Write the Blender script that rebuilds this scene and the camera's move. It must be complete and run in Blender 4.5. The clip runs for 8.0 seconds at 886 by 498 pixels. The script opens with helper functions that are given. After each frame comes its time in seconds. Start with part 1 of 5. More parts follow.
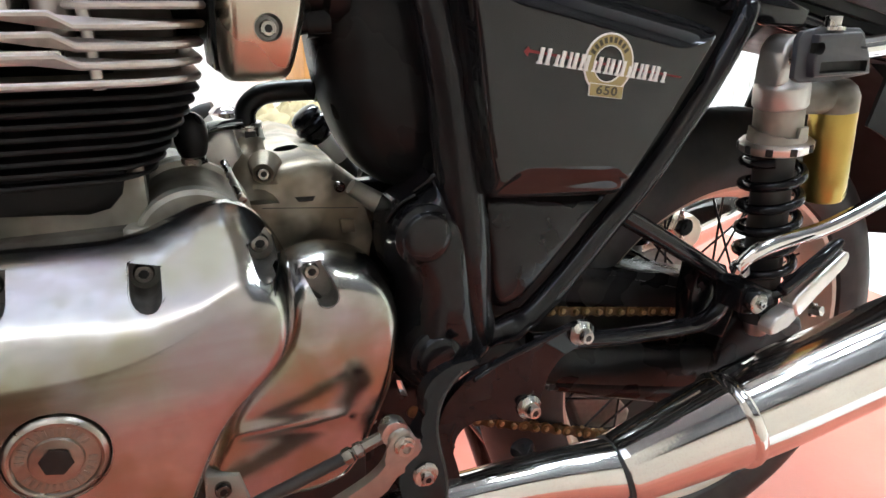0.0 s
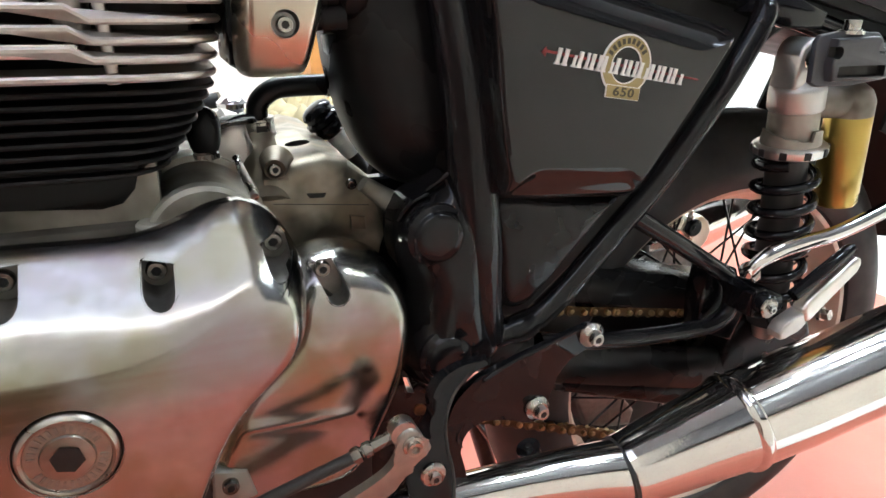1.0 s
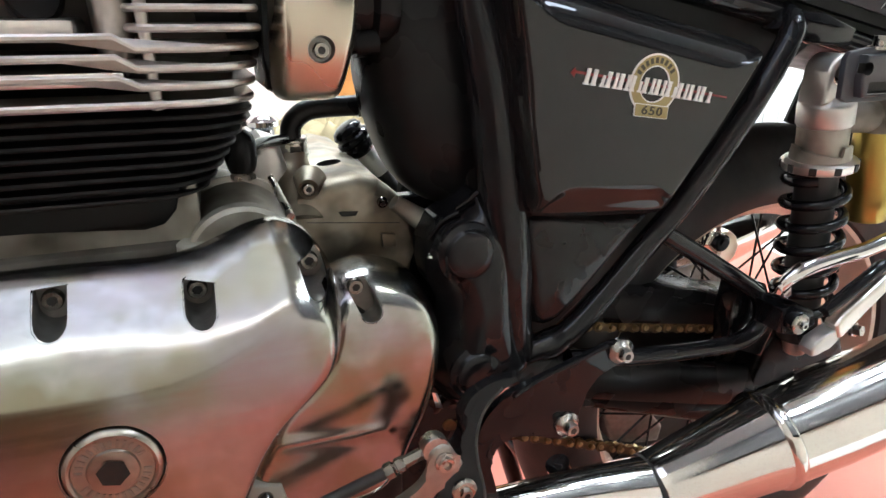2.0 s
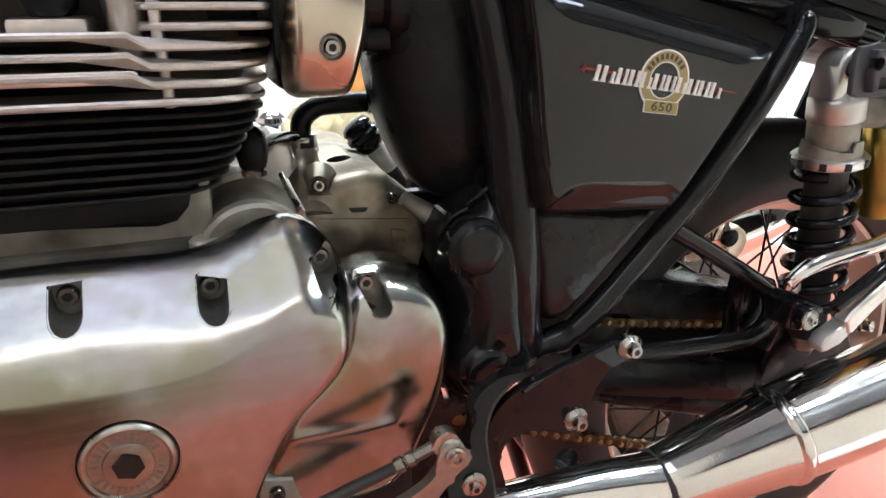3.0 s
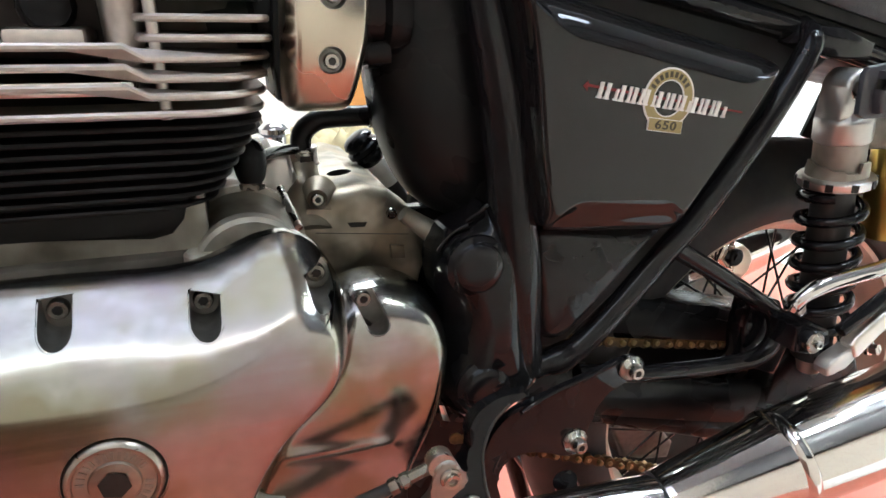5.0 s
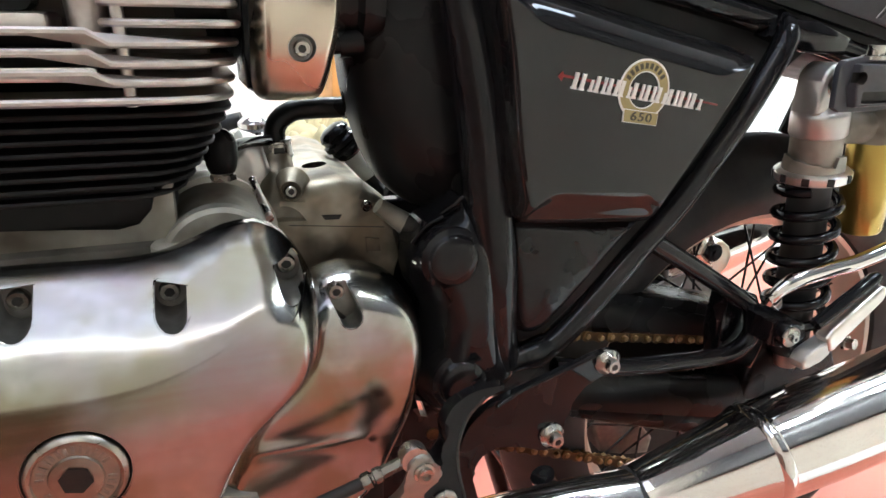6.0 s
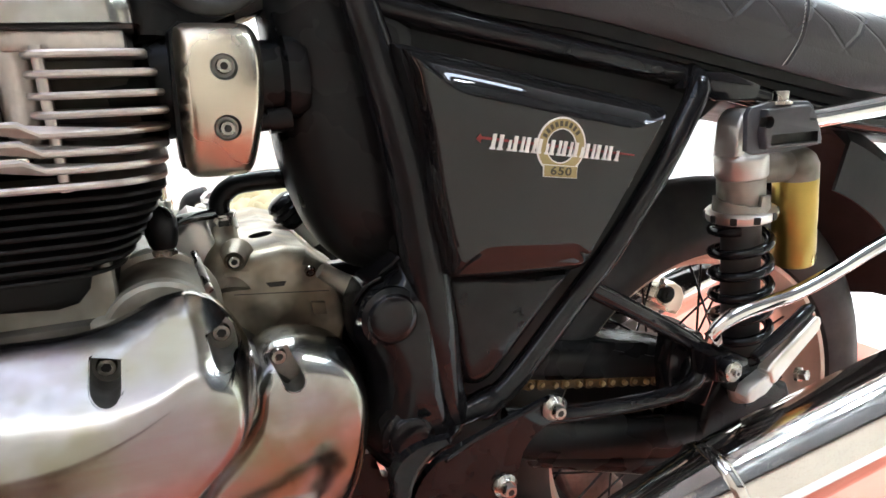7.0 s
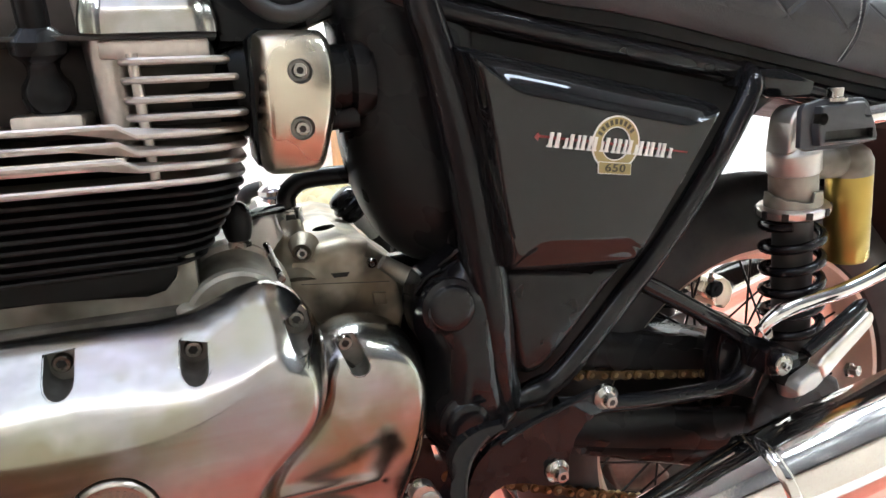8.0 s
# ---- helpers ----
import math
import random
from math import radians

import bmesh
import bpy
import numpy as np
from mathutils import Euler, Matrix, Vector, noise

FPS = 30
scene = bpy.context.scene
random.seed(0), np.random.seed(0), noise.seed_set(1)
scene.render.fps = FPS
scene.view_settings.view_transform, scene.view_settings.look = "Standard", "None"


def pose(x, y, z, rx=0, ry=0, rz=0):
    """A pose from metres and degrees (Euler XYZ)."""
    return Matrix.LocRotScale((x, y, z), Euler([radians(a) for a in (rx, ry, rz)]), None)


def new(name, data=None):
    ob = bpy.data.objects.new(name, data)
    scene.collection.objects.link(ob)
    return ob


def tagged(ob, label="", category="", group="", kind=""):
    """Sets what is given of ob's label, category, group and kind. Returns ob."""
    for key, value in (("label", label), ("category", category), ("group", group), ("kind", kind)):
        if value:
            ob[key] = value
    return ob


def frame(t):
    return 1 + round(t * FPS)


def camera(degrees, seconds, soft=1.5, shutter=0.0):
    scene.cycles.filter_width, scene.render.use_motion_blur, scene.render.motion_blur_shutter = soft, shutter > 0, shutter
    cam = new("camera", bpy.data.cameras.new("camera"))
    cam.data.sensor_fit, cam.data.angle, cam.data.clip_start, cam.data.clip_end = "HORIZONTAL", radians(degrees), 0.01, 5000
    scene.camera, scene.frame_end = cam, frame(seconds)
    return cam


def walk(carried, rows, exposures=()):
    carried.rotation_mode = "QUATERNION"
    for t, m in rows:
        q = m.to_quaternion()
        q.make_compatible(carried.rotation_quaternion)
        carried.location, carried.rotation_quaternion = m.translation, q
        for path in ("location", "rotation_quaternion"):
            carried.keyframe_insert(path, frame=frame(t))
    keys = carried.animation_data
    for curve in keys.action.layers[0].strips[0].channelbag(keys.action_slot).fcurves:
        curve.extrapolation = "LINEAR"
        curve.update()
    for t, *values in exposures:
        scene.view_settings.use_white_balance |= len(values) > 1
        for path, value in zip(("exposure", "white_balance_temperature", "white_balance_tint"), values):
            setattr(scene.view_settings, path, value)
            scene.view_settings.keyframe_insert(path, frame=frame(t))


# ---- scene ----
cam = camera(66.7, 8.0)
METRES, EYE, TILT, LEAN, TURN = 0.15, 0.757, -20.0, 0.0, -23.0
ROWS = [
    (0.0, 0.0, 0.0, 0.0, 0.0, 0.0, -0.0),
    (0.5, -0.0125, 0.0083, 0.0328, -0.81, -0.43, -0.89),
    (1.0, -0.0622, 0.0221, 0.0458, 0.05, -0.75, -1.04),
    (1.5, -0.0935, -0.0156, 0.0651, 1.17, -0.13, -1.04),
    (1.7, -0.1006, -0.0228, 0.068, 1.52, 0.37, -0.92),
    (3.0, -0.126, -0.0494, 0.0788, 2.46, -0.16, -0.87),
    (3.5, -0.1246, -0.043, 0.0777, 2.43, -0.43, -0.88),
    (4.0, -0.1307, -0.0319, 0.0945, 2.87, -0.05, -1.19),
    (5.5, -0.0721, 0.023, 0.1006, 2.56, 1.06, -1.93),
    (6.0, -0.0353, 0.046, 0.0693, 1.71, 0.85, -1.78),
    (6.5, 0.0625, 0.0413, 0.0454, -0.56, 3.11, 0.1),
    (6.7, 0.1385, -0.0097, 0.0523, -0.90, 4.20, 1.53),
    (7.0, 0.2524, -0.0873, 0.0629, 0.94, 5.77, 1.93),
    (7.5, 0.2534, -0.2248, 0.0097, 3.46, 4.42, 1.76),
    (8.0, 0.1497, -0.2678, 0.0501, 4.2, 5.27, 1.24),
]
walk(cam, [(t, pose(0, 0, EYE, TILT, LEAN, TURN) @ pose(METRES * x, METRES * y, METRES * z, 90 + pitch, roll, yaw)) for t, x, y, z, yaw, pitch, roll in ROWS],
     exposures=[(0.0, -0.03, 6500, 9.5), (4.0, -0.03, 6500, 9), (6.0, 0.0, 6500, 9), (6.6, 0.12, 6500, 9.5), (7.0, 0.15, 6500, 10), (8.0, 0.17, 6500, 10)])

# ---------------------------------------------------------------- light
world = bpy.data.worlds.new("world")
scene.world = world
world.use_nodes = True
world.node_tree.nodes["Background"].inputs["Color"].default_value = (0.9, 0.95, 1.0, 1)
world.node_tree.nodes["Background"].inputs["Strength"].default_value = 0.05


# ---------------------------------------------------------------- materials
def material(name, color, rough=0.5, metal=0.0, coat=0.0, vary=0.12, scale=30.0, rough_vary=0.1,
             bump=0.0, bump_scale=200.0, stain=None, stain_scale=6.0, stain_amount=0.5, tint=None, tint_scale=5.0, ior=1.5, stain_edge=(0.40, 0.62), brush=0.0, dust=None, dust_scale=300.0, dust_amount=0.4, dust_from=0.55):
    m = bpy.data.materials.new(name)
    m.use_nodes = True
    nt = m.node_tree
    b = nt.nodes["Principled BSDF"]
    b.inputs["Metallic"].default_value = metal
    b.inputs["IOR"].default_value = ior
    b.inputs["Coat Weight"].default_value = coat
    b.inputs["Coat Roughness"].default_value = 0.04
    co = nt.nodes.new("ShaderNodeTexCoord").outputs["Object"]

    def noise_tex(s, detail=2.0):
        n = nt.nodes.new("ShaderNodeTexNoise")
        n.inputs["Scale"].default_value = s
        n.inputs["Detail"].default_value = detail
        nt.links.new(co, n.inputs["Vector"])
        return n.outputs["Fac"]

    def ramp(fac, lo, hi, a=0.2, z=0.8):
        r = nt.nodes.new("ShaderNodeMapRange")
        r.inputs["From Min"].default_value, r.inputs["From Max"].default_value = a, z
        r.inputs["To Min"].default_value, r.inputs["To Max"].default_value = lo, hi
        nt.links.new(fac, r.inputs["Value"])
        return r.outputs["Result"]

    def mix(fac, a, c):
        x = nt.nodes.new("ShaderNodeMix")
        x.data_type = "RGBA"
        nt.links.new(fac, x.inputs["Factor"])
        for sock, v in ((x.inputs[6], a), (x.inputs[7], c)):
            if isinstance(v, tuple):
                sock.default_value = (*v, 1)
            else:
                nt.links.new(v, sock)
        return x.outputs[2]

    dark = tuple(c * (1 - vary) for c in color)
    light = tuple(min(1, c * (1 + vary)) for c in color)
    col = mix(ramp(noise_tex(scale), 0, 1), dark, light)
    if stain:
        col = mix(ramp(noise_tex(stain_scale, 3.0), 0, stain_amount, *stain_edge), col, stain)
    if tint:
        col = mix(ramp(noise_tex(tint_scale, 2.0), 0, 0.7, 0.40, 0.7), col, tint)
    fac = None
    if dust:
        fac = ramp(noise_tex(dust_scale, 3.0), 0, dust_amount, dust_from, dust_from + 0.14)
        col = mix(fac, col, dust)
        keep_metal = nt.nodes.new("ShaderNodeMath")
        keep_metal.operation = "MULTIPLY_ADD"
        nt.links.new(fac, keep_metal.inputs[0])
        keep_metal.inputs[1].default_value, keep_metal.inputs[2].default_value = -metal, metal
        nt.links.new(keep_metal.outputs[0], b.inputs["Metallic"])
    nt.links.new(col, b.inputs["Base Color"])
    r = ramp(noise_tex(scale * 0.37, 2.0), max(0.0, rough - rough_vary), rough + rough_vary)
    if brush:
        stretch = nt.nodes.new("ShaderNodeMapping")
        stretch.inputs["Scale"].default_value = (12.0, 60.0, 420.0)
        nt.links.new(co, stretch.inputs["Vector"])
        grain = nt.nodes.new("ShaderNodeTexNoise")
        grain.inputs["Scale"].default_value, grain.inputs["Detail"].default_value = 1.0, 3.0
        nt.links.new(stretch.outputs["Vector"], grain.inputs["Vector"])
        both = nt.nodes.new("ShaderNodeMath")
        both.operation = "ADD"
        nt.links.new(r, both.inputs[0])
        nt.links.new(ramp(grain.outputs["Fac"], -brush, brush), both.inputs[1])
        r = both.outputs[0]
    nt.links.new(r, b.inputs["Roughness"])
    if bump:
        bp = nt.nodes.new("ShaderNodeBump")
        bp.inputs["Strength"].default_value = bump
        bp.inputs["Distance"].default_value = 0.001
        nt.links.new(noise_tex(bump_scale, 2.0), bp.inputs["Height"])
        nt.links.new(bp.outputs["Normal"], b.inputs["Normal"])
    return m


def glow(name, color, strength):
    m = bpy.data.materials.new(name)
    m.use_nodes = True
    b = m.node_tree.nodes["Principled BSDF"]
    b.inputs["Base Color"].default_value = (0.8, 0.8, 0.8, 1)
    b.inputs["Emission Color"].default_value = (*color, 1)
    b.inputs["Emission Strength"].default_value = strength
    return m


# Tarnish blotches; their strong brown and lilac also paint in reflections of the surroundings.
POLISHED = material("polished_aluminium", (0.43, 0.44, 0.405), 0.19, 1.0, vary=0.14, scale=90, rough_vary=0.06, bump=0.012, bump_scale=110,
                    stain=(0.31, 0.29, 0.195), stain_scale=14, stain_amount=0.85, stain_edge=(0.47, 0.56), brush=0.06, tint=(0.43, 0.39, 0.46), tint_scale=15)
SATIN = material("satin_aluminium", (0.78, 0.74, 0.69), 0.30, 1.0, vary=0.06, scale=60, rough_vary=0.05, bump=0.006, bump_scale=160)
FIN_SILVER = material("brushed_fin_aluminium", (0.64, 0.585, 0.545), 0.36, 1.0, vary=0.12, scale=120, rough_vary=0.08, bump=0.04, bump_scale=220)
BRUSHED = material("warm_brushed_aluminium", (0.63, 0.56, 0.45), 0.27, 1.0, vary=0.10, scale=40, rough_vary=0.05)
CAST = material("cast_aluminium", (0.44, 0.42, 0.37), 0.58, 0.75, vary=0.2, scale=35, bump=0.2, bump_scale=230,
                stain=(0.10, 0.085, 0.06), stain_scale=16, stain_amount=0.8)
# Darker metal for carved faces: the shade inside recesses is put into the colour.
POCKET_SHADE = material("recess_shade", (0.23, 0.22, 0.205), 0.38, 0.85, vary=0.25, scale=90, bump=0.1, bump_scale=250)
CHROME = material("chrome", (0.80, 0.79, 0.78), 0.05, 1.0, vary=0.03, scale=30, rough_vary=0.03, bump=0.02, bump_scale=300,
                  stain=(0.55, 0.50, 0.45), stain_scale=30, stain_amount=0.35)
CAP_METAL = material("worn_satin_cap", (0.37, 0.335, 0.285), 0.30, 1.0, vary=0.14, scale=120, rough_vary=0.06, bump=0.04, bump_scale=300, brush=0.05)
LEVER = material("dull_forged_steel", (0.37, 0.35, 0.315), 0.36, 0.9, vary=0.12, scale=90, rough_vary=0.06, bump=0.05, bump_scale=260)
# Near-black fill: shade inside sockets, holes and slots is painted as colour.
SOCKET = material("hollow_shade", (0.03, 0.028, 0.026), 0.5, 0.5, vary=0.2, scale=200)
WORN = material("worn_lettering", (0.32, 0.30, 0.26), 0.5, 0.7, vary=0.2, scale=300)
MATTE = material("bead_blasted_aluminium", (0.62, 0.60, 0.57), 0.42, 0.9, vary=0.08, scale=60, bump=0.05, bump_scale=260)
EXHAUST = material("dusty_chrome", (0.78, 0.755, 0.72), 0.09, 1.0, vary=0.04, scale=30, rough_vary=0.05, bump=0.04, bump_scale=330,
                   dust=(0.80, 0.76, 0.76), dust_scale=620, dust_amount=0.10, dust_from=0.53)
STEEL = material("zinc_steel", (0.46, 0.44, 0.40), 0.28, 1.0, vary=0.12, scale=200, bump=0.02, bump_scale=250)
BLACK = material("black_gloss_paint", (0.010, 0.0096, 0.0098), 0.06, 0.0, coat=0.0, ior=1.50, vary=0.2, scale=20, rough_vary=0.04, bump=0.015, bump_scale=60)
FRAME = material("black_frame_paint", (0.010, 0.0095, 0.0105), 0.07, 0.0, coat=0.0, ior=1.37, vary=0.2, scale=40, rough_vary=0.04, bump=0.05, bump_scale=160)
PLASTIC = material("black_plastic", (0.010, 0.0096, 0.010), 0.28, ior=1.27, vary=0.2, scale=60, bump=0.05, bump_scale=220)
FIN_BLACK = material("black_fin_paint", (0.0085, 0.0076, 0.0072), 0.5, 0.0, ior=1.30, vary=0.2, scale=60, bump=0.08, bump_scale=220)
RUBBER = material("black_rubber", (0.02, 0.02, 0.021), 0.55, vary=0.25, scale=80, bump=0.12, bump_scale=230,
                  stain=(0.06, 0.05, 0.042), stain_scale=18, stain_amount=0.4)
GREY_RUBBER = material("grey_rubber", (0.048, 0.049, 0.056), 0.38, vary=0.15, scale=70, bump=0.06, bump_scale=230)
GOLD = material("gold_anodised", (0.50, 0.36, 0.10), 0.30, 0.95, vary=0.06, scale=40, bump=0.05, bump_scale=600)
BADGE_GOLD = material("badge_gold", (0.36, 0.29, 0.13), 0.4, 0.3, vary=0.08, scale=200)
BADGE_WHITE = material("badge_white", (0.82, 0.80, 0.76), 0.35, vary=0.03, scale=200)
BADGE_RED = material("badge_red", (0.22, 0.02, 0.02), 0.4, vary=0.1, scale=200)
BADGE_DARK = material("badge_dark", (0.06, 0.05, 0.025), 0.4, vary=0.1, scale=200)
SCREW_STEEL = material("blackened_screw_steel", (0.25, 0.235, 0.215), 0.24, 1.0, vary=0.15, scale=200, bump=0.05, bump_scale=900)
# Darker copy of the casting: shade under the cylinder painted in, plus random stains.
SHADED_CAST = material("shaded_stained_cast_aluminium", (0.17, 0.155, 0.135), 0.55, 0.7, vary=0.25, scale=40, bump=0.2, bump_scale=230,
                     stain=(0.03, 0.026, 0.02), stain_scale=20, stain_amount=0.8)
# Dark brown casting colour for the head core and cam tower.
DARK_BROWN_CAST = material("dark_brown_cast_aluminium", (0.085, 0.070, 0.064), 0.6, 0.3, vary=0.25, scale=40, bump=0.15, bump_scale=230)
DARK_STEEL = material("dark_steel", (0.17, 0.16, 0.15), 0.36, 0.9, vary=0.2, scale=120, bump=0.08, bump_scale=700)
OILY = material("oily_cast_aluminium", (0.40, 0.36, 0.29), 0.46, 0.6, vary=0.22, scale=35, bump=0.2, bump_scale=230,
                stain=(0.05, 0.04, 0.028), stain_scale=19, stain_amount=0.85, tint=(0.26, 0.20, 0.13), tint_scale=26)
CHAIN = material("chain_bronze", (0.18, 0.115, 0.048), 0.45, 0.7, vary=0.3, scale=160, stain=(0.03, 0.022, 0.015), stain_scale=60, stain_amount=0.7)
PIN = material("worn_chain_pin", (0.34, 0.25, 0.13), 0.34, 0.9, vary=0.2, scale=160)
SEAT = material("black_leatherette", (0.030, 0.027, 0.029), 0.45, vary=0.15, scale=60, bump=0.3, bump_scale=420)


def quilt(m):
    """Diamond stitching pressed into the seat cover."""
    nt = m.node_tree
    sep = nt.nodes.new("ShaderNodeSeparateXYZ")
    nt.links.new(nt.nodes.new("ShaderNodeTexCoord").outputs["Object"], sep.inputs[0])

    def op(kind, a, c=None):
        n = nt.nodes.new("ShaderNodeMath")
        n.operation = kind
        for i, v in enumerate((a, c)):
            if v is None:
                continue
            if isinstance(v, (int, float)):
                n.inputs[i].default_value = v
            else:
                nt.links.new(v, n.inputs[i])
        return n.outputs[0]
    along = op("ADD", op("MULTIPLY", sep.outputs["X"], 12.5), op("MULTIPLY", sep.outputs["Y"], 9.0))
    up = op("ADD", op("MULTIPLY", sep.outputs["Z"], 15.0), op("MULTIPLY", sep.outputs["X"], 3.1))
    lines = [op("ABSOLUTE", op("SUBTRACT", op("FRACT", op(kind, along, up)), 0.5)) for kind in ("ADD", "SUBTRACT")]
    h = op("MINIMUM", op("MULTIPLY", op("MINIMUM", lines[0], lines[1]), 16.0), 1.0)
    high = op("SUBTRACT", op("ADD", sep.outputs["Z"], op("MULTIPLY", sep.outputs["X"], 0.205)), 0.925)
    mask = op("MINIMUM", op("MAXIMUM", op("MULTIPLY", high, 90.0), 0.0), 1.0)
    h = op("MULTIPLY", h, mask)
    bp = nt.nodes.new("ShaderNodeBump")
    bp.inputs["Strength"].default_value, bp.inputs["Distance"].default_value = 0.55, 0.003
    nt.links.new(h, bp.inputs["Height"])
    b = nt.nodes["Principled BSDF"]
    nt.links.new(b.inputs["Normal"].links[0].from_socket, bp.inputs["Normal"])
    nt.links.new(bp.outputs["Normal"], b.inputs["Normal"])


quilt(SEAT)
THREAD = material("grey_thread", (0.45, 0.44, 0.42), 0.8, vary=0.1, scale=300)
RIM = material("aluminium_rim", (0.60, 0.54, 0.46), 0.42, 0.8, vary=0.06, scale=50, bump=0.04, bump_scale=500)
FLOOR = material("red_floor_paint", (0.56, 0.155, 0.105), 0.38, vary=0.08, scale=8, bump=0.1, bump_scale=90,
                 stain=(0.44, 0.12, 0.082), stain_scale=5, stain_amount=0.6)
BEIGE = material("taupe_wall_paint", (0.50, 0.465, 0.40), 0.7, vary=0.05, scale=3, bump=0.1, bump_scale=140)
DOOR = material("dark_grey_steel_paint", (0.035, 0.033, 0.037), 0.5, vary=0.1, scale=4, bump=0.1, bump_scale=120)
WHITE_FLOOR = material("white_floor", (0.80, 0.79, 0.76), 0.35, vary=0.05, scale=4, bump=0.08, bump_scale=60)
WALL = material("cream_wall_paint", (0.86, 0.84, 0.79), 0.7, vary=0.03, scale=3, bump=0.1, bump_scale=140)
CEILING = material("white_ceiling_paint", (0.25, 0.26, 0.285), 0.8, vary=0.02, scale=3, bump=0.1, bump_scale=120)
WOOD = material("orange_wood", (0.50, 0.24, 0.07), 0.45, vary=0.2, scale=20, bump=0.1, bump_scale=120)
BROWN_WOOD = material("dark_brown_wood", (0.13, 0.075, 0.055), 0.5, vary=0.25, scale=9, bump=0.08, bump_scale=60)
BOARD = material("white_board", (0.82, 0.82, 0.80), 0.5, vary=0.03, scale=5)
CLOTH = material("tan_cloth", (0.40, 0.33, 0.19), 0.85, vary=0.3, scale=14, bump=0.4, bump_scale=120)
LAMP = glow("lamp_diffuser", (0.80, 0.92, 1.0), 55.0)
FAR_FILL = glow("far_fill_diffuser", (0.84, 0.94, 1.0), 98.0)
SKYPANEL = glow("cool_lamp_diffuser", (0.56, 0.71, 1.0), 1.3)
STRIP = glow("white_lamp_diffuser", (0.92, 0.96, 1.0), 8.0)
SHOULDER_FILL = glow("shoulder_fill_diffuser", (0.66, 0.80, 1.0), 14.0)

# ---------------------------------------------------------------- mesh helpers
BASE = Vector((0.30, 0.632, 0.0))


def finish(bm, angle=38):
    bmesh.ops.remove_doubles(bm, verts=bm.verts, dist=1e-6)
    bmesh.ops.recalc_face_normals(bm, faces=bm.faces)
    for f in bm.faces:
        f.smooth = True
    for e in bm.edges:
        if len(e.link_faces) == 2 and e.calc_face_angle(0) > radians(angle):
            e.smooth = False
    return bm


def part(name, bm, mat, parent=None, label="", angle=38, base=None):
    """One mesh object under a thing, or under a part of it. Coordinates are the world's."""
    finish(bm, angle)
    me = bpy.data.meshes.new(name)
    bm.to_mesh(me)
    bm.free()
    me.materials.append(mat)
    me.materials.append(POCKET_SHADE)
    ob = new(name, me)
    if parent is not None:
        ob.parent = parent
        if parent.type == "EMPTY":
            ob.matrix_parent_inverse = Matrix.Translation(-parent.location)
    if label:
        tagged(ob, label)
    return ob


def shared(name, me, parent, m):
    ob = new(name, me)
    ob.parent = parent
    if parent.type == "EMPTY":
        ob.matrix_parent_inverse = Matrix.Translation(-parent.location)
    ob.matrix_basis = m
    return ob


def keep(name, bm, mat, angle=38):
    finish(bm, angle)
    me = bpy.data.meshes.new(name)
    bm.to_mesh(me)
    bm.free()
    me.materials.append(mat)
    me.materials.append(SOCKET)
    return me


def glide(pts, n=6, closed=False):
    """Catmull-Rom through the points."""
    P = [Vector(p) for p in pts]
    out = []
    k = len(P)
    for i in range(k if closed else k - 1):
        if closed:
            a, b, c, d = (P[(i + j) % k] for j in (-1, 0, 1, 2))
        else:
            a, b, c, d = P[max(i - 1, 0)], P[i], P[i + 1], P[min(i + 2, k - 1)]
        for s in range(n):
            t = s / n
            out.append(0.5 * ((2 * b) + (c - a) * t + (2 * a - 5 * b + 4 * c - d) * t * t + (3 * b - a - 3 * c + d) * t ** 3))
    if not closed:
        out.append(P[-1].copy())
    return out


def tube(pts, r, seg=14, smooth=6, bm=None, flat=1.0, caps=True):
    """A round bar along the points; r is a number or one radius a point."""
    bm = bm or bmesh.new()
    if not isinstance(r, (list, tuple)):
        r = [r] * len(pts)
    path = glide([(*p, q) for p, q in zip(pts, r)], smooth) if smooth > 1 else [Vector((*p, q)) for p, q in zip(pts, r)]
    C, R = [Vector(p[:3]) for p in path], [p[3] for p in path]
    n = None
    rings = []
    for i, c in enumerate(C):
        d = (C[min(i + 1, len(C) - 1)] - C[max(i - 1, 0)]).normalized()
        if n is None:
            n = d.orthogonal().normalized() if abs(d.y) > 0.9 else d.cross(Vector((0, 1, 0))).normalized()
        n = (n - d * n.dot(d)).normalized()
        b = d.cross(n)
        rings.append([bm.verts.new(c + R[i] * (math.cos(2 * math.pi * k / seg) * n + flat * math.sin(2 * math.pi * k / seg) * b)) for k in range(seg)])
    for a, b in zip(rings, rings[1:]):
        for k in range(seg):
            bm.faces.new((a[k], a[(k + 1) % seg], b[(k + 1) % seg], b[k]))
    if caps:
        bm.faces.new(rings[0])
        bm.faces.new(rings[-1])
    return bm


